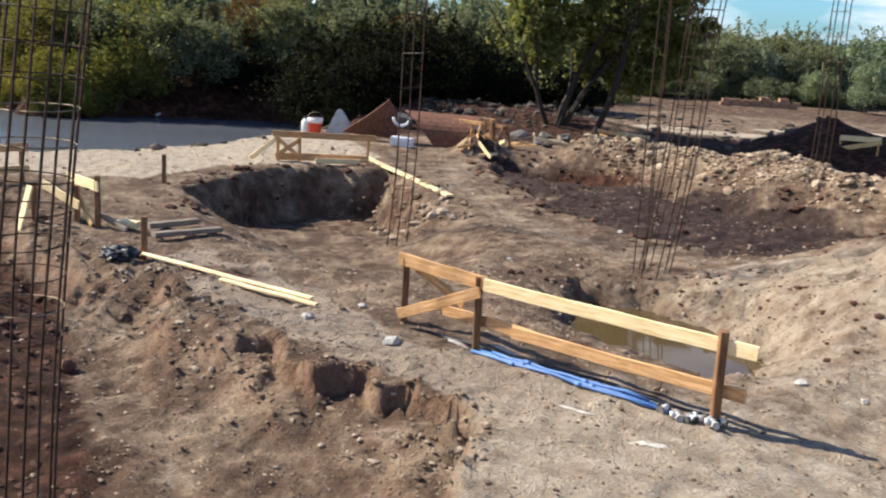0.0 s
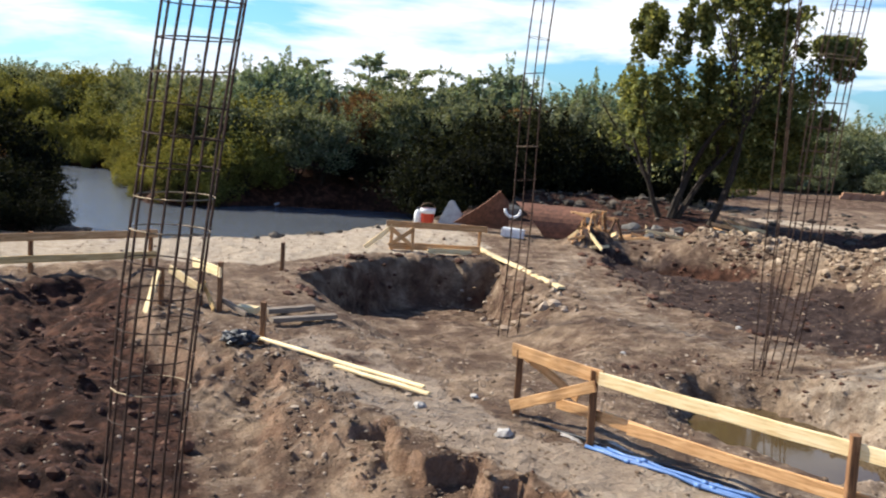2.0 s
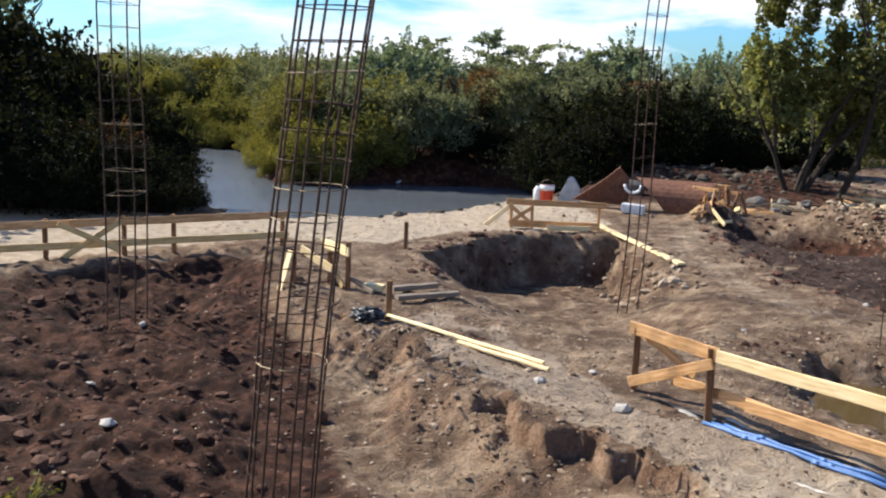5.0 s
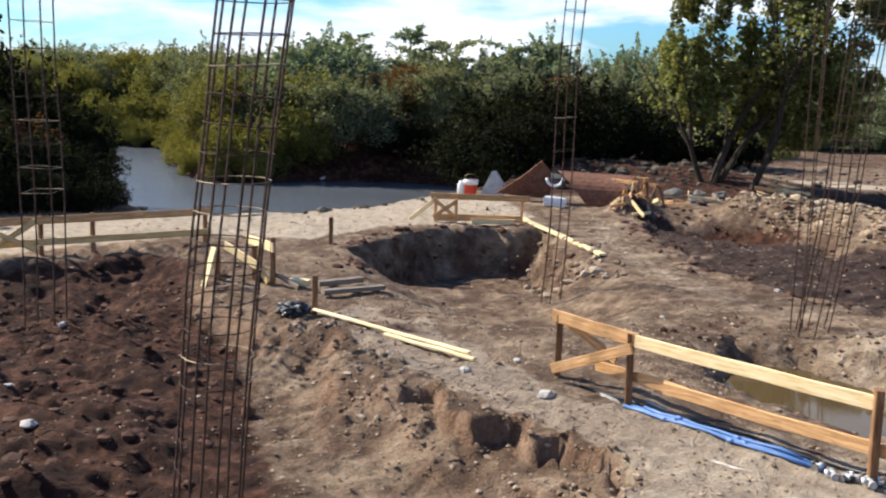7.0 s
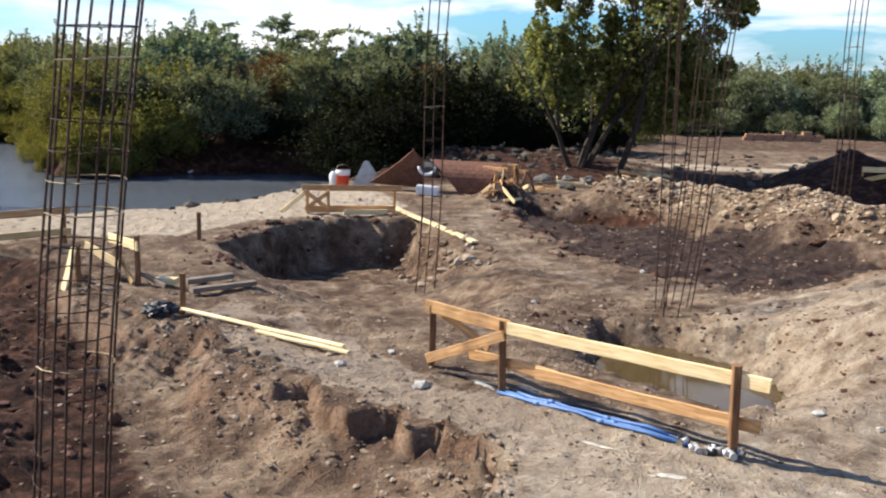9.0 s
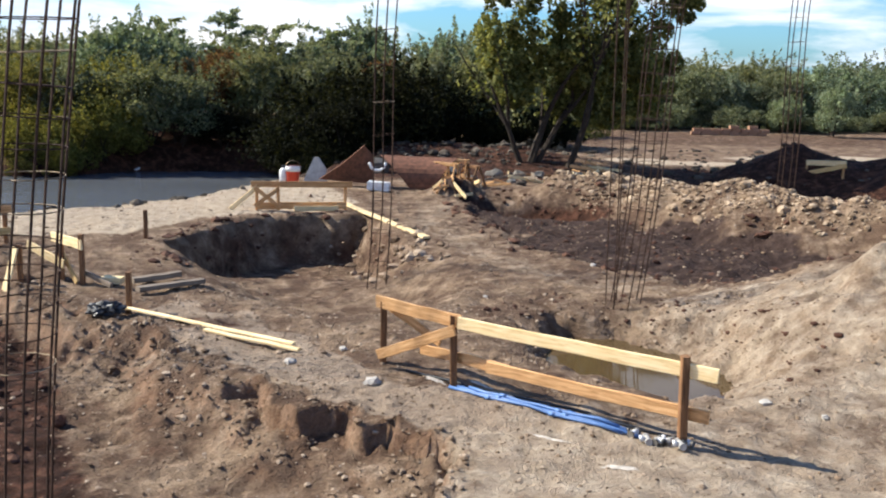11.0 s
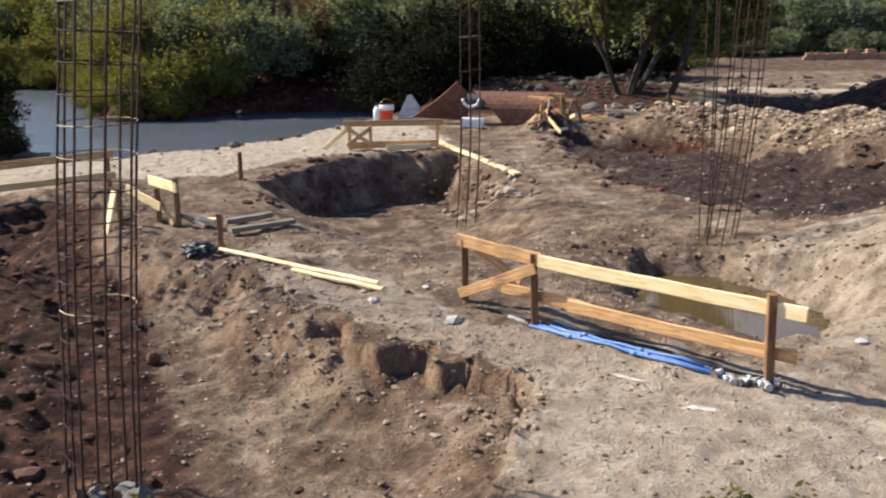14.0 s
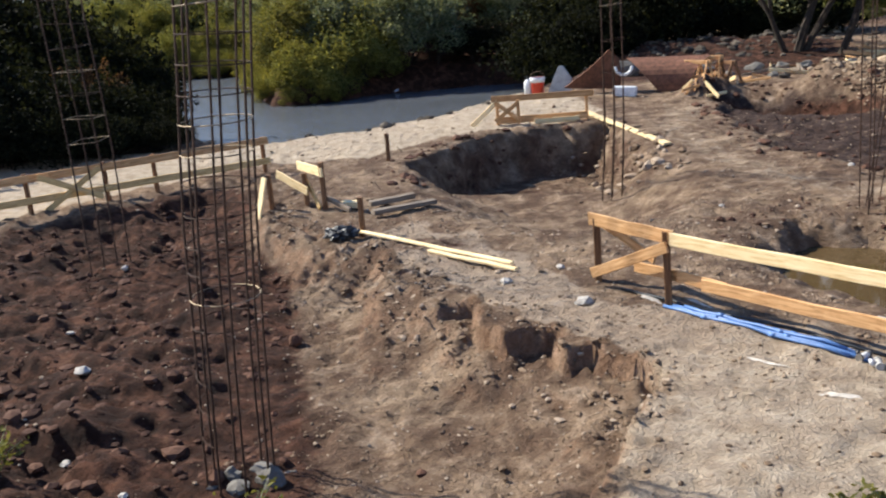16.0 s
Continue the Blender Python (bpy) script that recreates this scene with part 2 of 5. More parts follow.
YELLOW = wood_material("yellow_pine", (0.36, 0.22, 0.085), (0.58, 0.39, 0.17), (0.72, 0.53, 0.27), 0.35)
POST = wood_material("dark_post_wood", (0.07, 0.035, 0.018), (0.19, 0.095, 0.045), (0.32, 0.18, 0.09), 0.5)
GREY_WOOD = wood_material("weathered_wood", (0.10, 0.075, 0.055), (0.21, 0.165, 0.125), (0.33, 0.27, 0.21), 0.4)
REBAR = rust_material("rusty_rebar", (0.018, 0.011, 0.008), (0.066, 0.035, 0.024), 0.8, 0.3)
RUST = rust_material("rusty_sheet", (0.07, 0.032, 0.02), (0.19, 0.085, 0.052), 0.8, 0.1)
WIRE = rust_material("tie_wire", (0.10, 0.075, 0.05), (0.34, 0.26, 0.17), 0.6, 0.5)
BLUE = plain_material("blue_plastic", (0.08, 0.175, 0.40), 0.42, vary=0.6, spec=0.5, bump=0.05)
WHITE = plain_material("white_plastic", (0.72, 0.73, 0.74), 0.45, vary=0.5)
BLACK = plain_material("black_plastic", (0.012, 0.013, 0.016), 0.5, vary=0.5, spec=0.5)
CONCRETE = plain_material("concrete", (0.42, 0.41, 0.39), 0.9, scale=6.0)
RED = plain_material("red_plastic", (0.55, 0.06, 0.03), 0.45, vary=0.5)
BARK = rust_material("bark", (0.012, 0.009, 0.007), (0.042, 0.031, 0.023), 0.95, 0.0)
DULL = plain_material("grey_footing", (0.15, 0.138, 0.122), 0.95, scale=8.0)
LEAF_OLIVE = leaf_material("olive_leaves", (0.0840, 0.1048, 0.0586), (0.1397, 0.1650, 0.0977), (0.2413, 0.2539, 0.1661))
LEAF_YELLOW = leaf_material("yellow_green_leaves", (0.0938, 0.1009, 0.0267), (0.1591, 0.1595, 0.0418), (0.2367, 0.2251, 0.0752))
LEAF_GREEN = leaf_material("green_leaves", (0.1138, 0.1620, 0.0997), (0.1925, 0.2527, 0.1625), (0.3281, 0.3693, 0.2707))
# near-black: the shaded sides and feet of the bushes lie in this colour
LEAF_SHADED = leaf_material("shaded_leaves", (0.0049, 0.0063, 0.0035), (0.0105, 0.0133, 0.0070), (0.0238, 0.0266, 0.0126))
LEAF_DRY = leaf_material("dry_leaves", (0.0554, 0.0309, 0.0181), (0.1386, 0.0750, 0.0353), (0.2218, 0.1323, 0.0605))
TREE_LEAF = leaf_material("tree_leaves", (0.0693, 0.0854, 0.0322), (0.1459, 0.1603, 0.0552), (0.2630, 0.2586, 0.0978), 0.42)
RIVER = water_material("river_water", (0.085, 0.094, 0.108), 1.0, 0.22)
PUDDLE = water_material("muddy_water", (0.085, 0.056, 0.026), 0.03, 0.05)


# ---- terrain ----
def lattice(ix, iy, seed):
    n = (ix * 374761393 + iy * 668265263 + seed * 974634777) & 0x7FFFFFFF
    n = ((n ^ (n >> 13)) * 1274126177) & 0x7FFFFFFF
    n = ((n ^ (n >> 16)) * 668265263) & 0x7FFFFFFF
    return (n & 0xFFFF) / 65535.0


def vnoise(x, y, seed=0):
    """Smooth noise from -1 to 1 at arrays of places."""
    x, y = np.asarray(x, float), np.asarray(y, float)
    ix, iy = np.floor(x).astype(np.int64), np.floor(y).astype(np.int64)
    fx, fy = x - ix, y - iy
    fx, fy = fx * fx * (3 - 2 * fx), fy * fy * (3 - 2 * fy)
    a, b = lattice(ix, iy, seed), lattice(ix + 1, iy, seed)
    c, d = lattice(ix, iy + 1, seed), lattice(ix + 1, iy + 1, seed)
    return 2 * ((a * (1 - fx) + b * fx) * (1 - fy) + (c * (1 - fx) + d * fx) * fy) - 1


def fbm(x, y, scale, octaves=4, seed=0, gain=0.5):
    t, amp, s = 0, 1.0, 1.0 / scale
    for o in range(octaves):
        t = t + amp * vnoise(np.asarray(x) * s + 17.3 * o, np.asarray(y) * s - 9.1 * o, seed + o)
        amp, s = amp * gain, s * 2.03
    return t


def sstep(a, b, v):
    t = np.clip((v - a) / (b - a), 0, 1)
    return t * t * (3 - 2 * t)


def inside(x, y, poly):
    """Distance to a polygon's edge, positive inside."""
    x, y = np.asarray(x, float), np.asarray(y, float)
    best, odd = np.full(x.shape, 1e9), np.zeros(x.shape, bool)
    for (ax, ay), (bx, by) in zip(poly, poly[1:] + poly[:1]):
        ex, ey = bx - ax, by - ay
        t = np.clip(((x - ax) * ex + (y - ay) * ey) / (ex * ex + ey * ey), 0, 1)
        best = np.minimum(best, np.hypot(x - ax - t * ex, y - ay - t * ey))
        cross = (ay > y) != (by > y)
        odd ^= cross & (x < ax + (y - ay) * ex / (ey if abs(ey) > 1e-9 else 1e-9))
    return np.where(odd, best, -best)


def along(x, y, line):
    best = np.full(np.shape(x), 1e9)
    for (ax, ay), (bx, by) in zip(line, line[1:]):
        ex, ey = bx - ax, by - ay
        t = np.clip(((x - ax) * ex + (y - ay) * ey) / (ex * ex + ey * ey), 0, 1)
        best = np.minimum(best, np.hypot(x - ax - t * ex, y - ay - t * ey))
    return best


def bump_at(x, y, cx, cy, rx, ry, h, turn=0.0):
    c, s = math.cos(turn), math.sin(turn)
    u, v = (x - cx) * c + (y - cy) * s, -(x - cx) * s + (y - cy) * c
    return h * np.exp(-(u / rx) ** 2 - (v / ry) ** 2)


PIT = [(0.08, 2.8), (0.14, 4.6), (0.20, 5.4), (0.33, 5.9), (0.44, 6.65), (0.56, 7.02), (0.44, 7.22), (0.16, 7.36), (0.11, 7.26), (0.05, 7.54), (-0.18, 7.60),
       (-0.22, 7.46), (-0.25, 7.88), (-0.66, 7.90), (-0.80, 7.82), (-1.04, 8.15), (-1.14, 8.68), (-1.58, 8.72), (-1.72, 8.95), (-2.02, 9.57), (-2.56, 10.44),
       (-3.4, 10.95), (-4.3, 11.6), (-4.55, 12.2), (-5.2, 13.7), (-6.4, 15.1), (-7.6, 14.0), (-9.0, 12.2), (-10.2, 10.4), (-16, 6), (-16, 2)]
BASIN = [(-3.6, 14.4), (-3.75, 15.6), (-3.0, 18.0), (-1.8, 18.75), (-0.5, 18.9), (0.25, 16.6), (0.75, 15.0), (1.2, 12.9),
         (0.4, 11.0), (-1.2, 10.8), (-2.5, 12.1), (-3.1, 13.2)]
POND = [(1.0, 10.6), (1.9, 11.9), (3.1, 11.75), (3.95, 10.8), (4.2, 9.7), (4.0, 8.9), (3.4, 8.25), (2.6, 8.15), (1.7, 8.8), (1.05, 9.6)]
BROWN = [(1.3, 22.3), (1.55, 18.9), (2.2, 15.6), (3.2, 14.2), (4.1, 12.9), (5.2, 12.3), (6.2, 12.5), (7.2, 13.2), (11, 13.0), (8.4, 15.0), (7.2, 16.1), (6.4, 17.2),
         (5.6, 18.9), (4.3, 21.0), (2.8, 22.3)]
RIVER_BED = [(-60, 25), (-18, 24), (-12.4, 22.6), (-10.0, 20.9), (-8.6, 19.4), (-7.6, 19.0), (-6.3, 20.1), (-4.8, 22.0), (-3.7, 24.8), (-2.6, 27.4), (-1.5, 31),
             (-3.0, 33.2), (-6, 33.2), (-9.0, 32.2), (-11.4, 30.6), (-12.6, 30.4), (-14.2, 33.4), (-16.6, 38.4), (-18.6, 42.2), (-24, 43.6), (-40, 45), (-60, 45), (-60, 38), (-26, 36),
             (-30, 31), (-60, 30)]
TERRACE = [(-18, 10.5), (-9.6, 11.6), (-7.7, 14.3), (-6.3, 15.8), (-4.4, 15.8), (-3.6, 17.8), (-1.6, 18.9), (-0.6, 20.5), (-1.5, 23), (-3.4, 24.4),
           (-4.9, 21.8), (-6.5, 19.9), (-8.6, 18.2), (-12, 17.2), (-18, 17)]
TRACK = [(0.9, 20.5), (0.6, 17.6), (1.5, 14.8), (2.5, 13.0), (3.9, 12.1)]
RIDGE = [(4.5, 22.4), (5.3, 21.2), (6.3, 19.8), (7.1, 18.3), (8.0, 17.0), (9.5, 16.0), (12.5, 15.4)]
TRODDEN = [(-2.7, 11.1), (-1.3, 9.6), (-0.3, 8.35), (0.8, 7.5), (2.2, 6.4), (3.6, 5.4)]
BAYS = [(-2.05, 9.75, 0.16, 0.25), (-4.3, 11.75, 0.13, 0.3), (-3.95, 11.4, 0.12, 0.28), (-3.62, 11.15, 0.10, 0.24)]


def height(x, y):
    x, y = np.asarray(x, float), np.asarray(y, float)
    rag = 0.16 * fbm(x, y, 0.55, 4, 3) + 0.10 * fbm(x, y, 2.0, 2, 8)
    z = 0.04 * fbm(x, y, 1.6, 5, 11) + 0.021 * fbm(x, y, 0.19, 4, 21)
    # the working pit in front, with a cut edge towards the fence and soft slopes towards the terrace
    d = inside(x, y, PIT) + rag * (0.22 + 0.7 * sstep(-1.6, -2.8, x)) + 0.04 * fbm(x, y, 0.13, 3, 33)
    bay = 0
    for bx, by, br, deep in BAYS:
        bay = bay + deep * np.exp(-(np.hypot(x - bx + 0.17 * fbm(x, y, 0.32, 4, 29), y - by + 0.17 * fbm(x, y, 0.32, 4, 30)) / br) ** 3)
    soft = 0.055 + 0.9 * sstep(-1.2, -2.3, x) * (1 - np.minimum(1, 2.5 * bay)) + 1.1 * sstep(-4.7, -5.8, x)
    deep = 0.46 - 0.26 * sstep(6.8, 4.8, y) * sstep(-1.8, 0.1, x)
    # the floor climbs a little to the cut edge, which is steep, with small bays broken out of it
    pit = sstep(-0.02, 1, (d + bay) / soft) * (0.52 + 0.48 * sstep(0.05, 0.9, d))
    z = z - deep * pit
    foot = sstep(0.02, 0.2, d) * sstep(1.0, 0.3, d)
    z = z + foot * np.maximum(0, 0.10 * fbm(x, y, 0.35, 4, 25)) + 0.035 * sstep(0, 0.3, d) * sstep(1.3, 0.6, d) * sstep(-1.5, -2.5, x) * vnoise(x * 5 + y * 3.4, 0.5 * y, 27)
    crumb = sstep(0.5, 0.1, np.abs(d)) * sstep(1.0, 0.4, x)
    z = z + crumb * (0.03 * fbm(x, y, 0.12, 3, 37) + 0.02 * np.abs(vnoise(x * 16, y * 16, 39)))
    z = z + pit * (0.045 * fbm(x, y, 0.6, 4, 23) + 0.02 * fbm(x, y, 0.13, 3, 24))
    loose = sstep(0.2, 1.4, d) * sstep(-2.0, -4.0, x + 0.25 * (y - 6))
    z = z + loose * (0.10 + 0.13 * fbm(x, y, 1.3, 4, 31) + 0.05 * fbm(x, y, 0.3, 3, 35) + 0.075 * fbm(x, 2.4 * y, 0.85, 3, 36))
    # the shaded foundation pit
    d = inside(x, y, BASIN) + 0.8 * rag
    soft = 1.6 - 1.1 * sstep(13.8, 15.6, y) * sstep(0.4, -0.8, x)
    z = z - 0.52 * sstep(0, 1, d / soft) * (1 + 0.75 * sstep(15.0, 16.4, y))
    # the flooded hole and its bank
    d = inside(x, y, POND) + 0.5 * rag + 0.05 * fbm(x, y, 0.2, 3, 43)
    near = sstep(9.6, 8.4, 0.63 * x + 0.77 * y)
    z = z - 0.74 * sstep(-0.05, 1, d / (1.0 + 0.5 * near + 0.7 * sstep(2.2, 1.3, x)))
    z = z + bump_at(x, y, 5.8, 10.3, 1.5, 2.5, 0.85, -0.25) * (1 + 0.25 * fbm(x, y, 0.8, 3, 41) + 0.09 * vnoise(2.6 * (0.9 * y - 0.45 * x) + fbm(x, y, 0.9, 2, 45), 0.7 * (0.9 * x + 0.45 * y), 42) + 0.05 * vnoise(6.5 * (0.9 * y - 0.45 * x), 1.2 * (0.9 * x + 0.45 * y), 44)) * sstep(0.35, -0.25, d)
    # the dug-over brown ground and the heap of rubble behind it
    d = inside(x, y, BROWN) + 1.2 * rag
    brown = sstep(-0.1, 0.5, d)
    z = z - 0.22 * brown + brown * (0.07 * fbm(x, y, 0.7, 4, 51) + 0.03 * fbm(x, y, 0.2, 2, 55))
    d = along(x, y, RIDGE) + 0.35 * fbm(x, y, 1.1, 3, 61)
    z = z + (0.72 - 0.2 * sstep(19.5, 21.5, y)) * np.exp(-(np.maximum(d, 0) / 0.8) ** 2) * (1 + 0.25 * fbm(x, y, 0.9, 2, 65))
    z = z - 0.55 * bump_at(x, y, 9.6, 23.6, 3.6, 1.6, 1.0, -0.3)
    z = z + 1.05 * np.maximum(0, 1 - np.hypot((x - 11.4) / 2.6, (y - 26.6) / 2.0) + 0.08 * fbm(x, y, 0.8, 3, 67)) + bump_at(x, y, 14.6, 25.0, 1.7, 1.6, 1.2)
    z = z + bump_at(x, y, 1.45, 22.1, 0.55, 0.6, 0.42, -0.5) * (1 + 0.4 * fbm(x, y, 0.6, 3, 69)) - bump_at(x, y, 2.9, 21.2, 1.3, 0.42, 0.85, -0.45) + bump_at(x, y, 0.8, 29.5, 3.5, 1.7, 0.5) * (1 + 0.4 * fbm(x, y, 1.2, 3, 71))
    z = z + bump_at(x, y, 4.6, 28.3, 2.6, 1.6, 0.35)
    # the river
    d = inside(x, y, RIVER_BED) + 0.5 * rag
    z = np.where(d > -1.2, z - 2.0 * sstep(-1.0, 1.2, d), z)
    z = z + 0.5 * sstep(0.5, 5, -d) * sstep(27, 34, y) * sstep(-2, -6, x)
    # the heap on which the camera is carried
    z = z + 1.3 * sstep(3.9, 1.2, y + 0.25 * fbm(x, y, 1.1, 3, 81)) * sstep(-9, -4, y) * sstep(7, 4, np.abs(x))
    # far country
    far = np.hypot(x, y)
    z = z + sstep(70, 420, far) * (9 * sstep(-40, -200, x) + 0.4) * (0.75 + 0.35 * fbm(x, y, 160, 2, 91)) * sstep(30, 120, y)
    return z


def soils(x, y):
    d = inside(x, y, PIT)
    dark = sstep(0.1, 0.9, d) * sstep(-1.7, -2.6, x + 0.44 * (y - 6) - 0.28)
    # shadow in the hollow of the dug ground, painted as an ellipse of dark soil
    dark = np.maximum(dark, 0.9 * sstep(1.2, 0.6, np.hypot((0.9 * (x - 3.1) - 0.44 * (y - 21.0)) / 2.0, (0.44 * (x - 3.1) + 0.9 * (y - 21.0)) / 0.7)))
    dark = np.maximum(dark, 0.42 * sstep(1.1, 0.6, np.hypot((x - 6.2) / 1.5, (y - 11.5) / 0.8)))
    dark = np.maximum(dark, 0.9 * sstep(1.1, 0.35, np.hypot((x - 11.4) / 2.8, (y - 26.6) / 2.2)))
    # band behind the rubble: dark earth with its shade painted into the same mask
    dark = np.maximum(dark, 0.9 * sstep(1.1, 0.5, np.hypot((x - 10.8) / 6.0, (y - 25.8 + 0.1 * (x - 10)) / 3.9)))
    # shade on the foundation pit's back wall and floor, painted as dark soil
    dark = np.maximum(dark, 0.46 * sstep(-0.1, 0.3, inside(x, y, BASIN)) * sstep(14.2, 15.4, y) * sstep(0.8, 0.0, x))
    dark = np.maximum(dark, 0.55 * sstep(1.2, 0.3, np.hypot((x + 2.2) / 1.2, (y - 10.6) / 0.5)))
    dark = np.maximum(dark, 0.38 * sstep(0.3, 0.8, d) * sstep(-0.2, -1.8, x))
    dark = np.maximum(dark, 0.3 * sstep(9.9, 11.0, y) * sstep(16, 14.5, y) * sstep(3.2, 1.8, x) * sstep(-5, -4, x))
    # ground behind the sheets, darkened to paint in the shade of scrub and tree
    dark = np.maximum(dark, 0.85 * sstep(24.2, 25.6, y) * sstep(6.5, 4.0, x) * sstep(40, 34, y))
    light = sstep(-0.2, 0.5, inside(x, y, TERRACE))
    light = np.maximum(light, 0.42 * sstep(0.8, 0.1, along(x, y, TRACK)))
    light = np.maximum(light, 0.52 * sstep(0.1, 0.5, x + 0.1 * (7 - y)) * sstep(1.5, 0.7, np.hypot((x - 2.0) / 2.3, (y - 6.0) / 2.0)))
    light = np.maximum(light, 0.5 * sstep(1.35, 0.7, np.hypot((x - 4.6) / 2.3, (y - 9.2) / 3.4)) * sstep(1.6, 2.6, x + 0.2 * (y - 8)))
    light = np.maximum(light, 0.35 * sstep(1.4, 0.6, along(x, y, RIDGE)))
    light = np.maximum(light, (0.95 * sstep(28.0, 29.5, y - 0.12 * x) * sstep(36.5, 34.5, y - 0.12 * x) + 0.15 * sstep(36, 38, y - 0.12 * x) * sstep(44, 40, y - 0.12 * x)) * sstep(5.5, 8, x) * sstep(-0.5, 0.1, fbm(x, 3.5 * y, 9.0, 3, 97)))
    light = light * (1 - sstep(0.0, 0.3, inside(x, y, BROWN))) * (1 - 0.9 * sstep(0.3, 0.7, dark) * sstep(20, 22, y))
    grass = sstep(44, 50, y - 0.12 * x)
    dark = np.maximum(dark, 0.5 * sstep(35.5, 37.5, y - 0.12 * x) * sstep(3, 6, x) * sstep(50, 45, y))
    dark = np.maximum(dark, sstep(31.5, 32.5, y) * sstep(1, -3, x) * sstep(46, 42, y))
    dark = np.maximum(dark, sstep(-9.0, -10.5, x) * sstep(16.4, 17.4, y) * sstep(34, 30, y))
    brown = sstep(-0.5, 0.7, inside(x, y, BROWN) + 0.5 * fbm(x, y, 1.4, 3, 95))
    trod = sstep(0.62, 0.2, along(x, y, TRODDEN) + 0.25 * fbm(x, y, 0.8, 3, 93))
    trod = np.maximum(trod, sstep(0.0, 0.4, x - 0.5 + 0.1 * (7 - y)) * sstep(7.7, 7.0, y + 0.55 * (x - 1.5)) * sstep(9, 5, x))
    trod = trod * sstep(0.12, -0.05, inside(x, y, PIT)) * sstep(2.6, 4.4, y + 0.4 * fbm(x, y, 1.2, 3, 94))
    return dark, light, grass, brown, trod


def z_at(x, y):
    return float(height(np.array([x]), np.array([y]))[0])


def spread(core, step, lo, hi, grow=1.18):
    a, b = core
    line = list(np.arange(a, b + step / 2, step))
    s = step
    while line[-1] < hi:
        s = min(s * grow, 120)
        line.append(line[-1] + s)
    s = step
    while line[0] > lo:
        s = min(s * grow, 120)
        line.insert(0, line[0] - s)
    return np.array(line)


def build_ground():
    xs, ys = spread((-6.5, 5.5), 0.04, -2500, 2500, 1.035), spread((4.4, 17.0), 0.04, -400, 3000, 1.03)
    gx, gy = np.meshgrid(xs, ys)
    gz = height(gx, gy)
    nx, ny = len(xs), len(ys)
    me = bpy.data.meshes.new("ground")
    i = np.arange(nx * ny).reshape(ny, nx)
    quads = np.stack([i[:-1, :-1], i[:-1, 1:], i[1:, 1:], i[1:, :-1]], -1).reshape(-1, 4)
    me.vertices.add(nx * ny)
    me.vertices.foreach_set("co", np.stack([gx, gy, gz], -1).ravel())
    me.loops.add(quads.size)
    me.loops.foreach_set("vertex_index", quads.ravel())
    me.polygons.add(len(quads))
    me.polygons.foreach_set("loop_start", np.arange(0, quads.size, 4))
    me.polygons.foreach_set("use_smooth", np.ones(len(quads), bool))
    me.update()
    me.validate()
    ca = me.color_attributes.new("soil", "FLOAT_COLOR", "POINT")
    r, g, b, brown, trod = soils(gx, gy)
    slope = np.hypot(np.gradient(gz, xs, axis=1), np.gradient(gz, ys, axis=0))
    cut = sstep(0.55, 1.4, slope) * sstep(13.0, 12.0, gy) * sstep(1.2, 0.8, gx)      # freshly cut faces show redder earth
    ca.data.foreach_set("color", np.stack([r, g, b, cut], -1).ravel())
    ca = me.color_attributes.new("brown", "FLOAT_COLOR", "POINT")
    ca.data.foreach_set("color", np.stack([brown, trod, 0 * brown, np.ones_like(brown)], -1).ravel())
    me.materials.append(SOIL)
    return tagged(new("ground", me), "dug and trampled bare earth of a building site", "ground", kind="structure")


build_ground()


def sheet(name, poly, z, mat, label):
    bm = bmesh.new()
    bm.faces.new([bm.verts.new((x, y, z)) for x, y in poly])
    me = bpy.data.meshes.new(name)
    bm.to_mesh(me)
    bm.free()
    me.materials.append(mat)
    return tagged(new(name, me), label, "water", kind="structure")


sheet("river_water", [(-70, 12), (-16, 14), (-3, 19.0), (1.0, 30), (0, 36), (-10, 37), (-16, 44), (-20, 49), (-70, 51)], -0.85, RIVER,
      "still brown river reflecting the sky and bushes")
sheet("pond_water", [(0.6, 12.4), (4.8, 12.4), (4.8, 7.4), (2.6, 7.4), (0.6, 9.2)], -0.36, PUDDLE, "muddy brown water standing in a dug hole")


# ---- helpers for things ----
def mesh_of(name, bm, mat):
    me = bpy.data.meshes.new(name)
    bm.normal_update()
    bm.to_mesh(me)
    bm.free()
    me.materials.append(mat)
    return me


def part(name, bm, mat, parent=None, label="", smooth=False):
    me = mesh_of(name, bm, mat)
    if smooth:
        me.polygons.foreach_set("use_smooth", np.ones(len(me.polygons), bool))
    ob = new(name, me)
    if parent is not None:
        ob.parent = parent
    if label:
        tagged(ob, label)
    return ob


def thing(name, x, y, z, label, category, group="", kind=""):
    ob = new(name)
    ob.location = (x, y, z)
    return tagged(ob, label, category, group, kind)


def axes(p0, p1, up=(0, 0, 1)):
    """A pose at p0 whose x points to p1, its z as near to up as can be."""
    x = (Vector(p1) - Vector(p0)).normalized()
    u = Vector(up)
    if abs(x.dot(u)) > 0.98:
        u = Vector((0, 1, 0))
    y = u.cross(x).normalized()
    z = x.cross(y)
    m = Matrix((x, y, z)).transposed().to_4x4()
    m.translation = p0
    return m


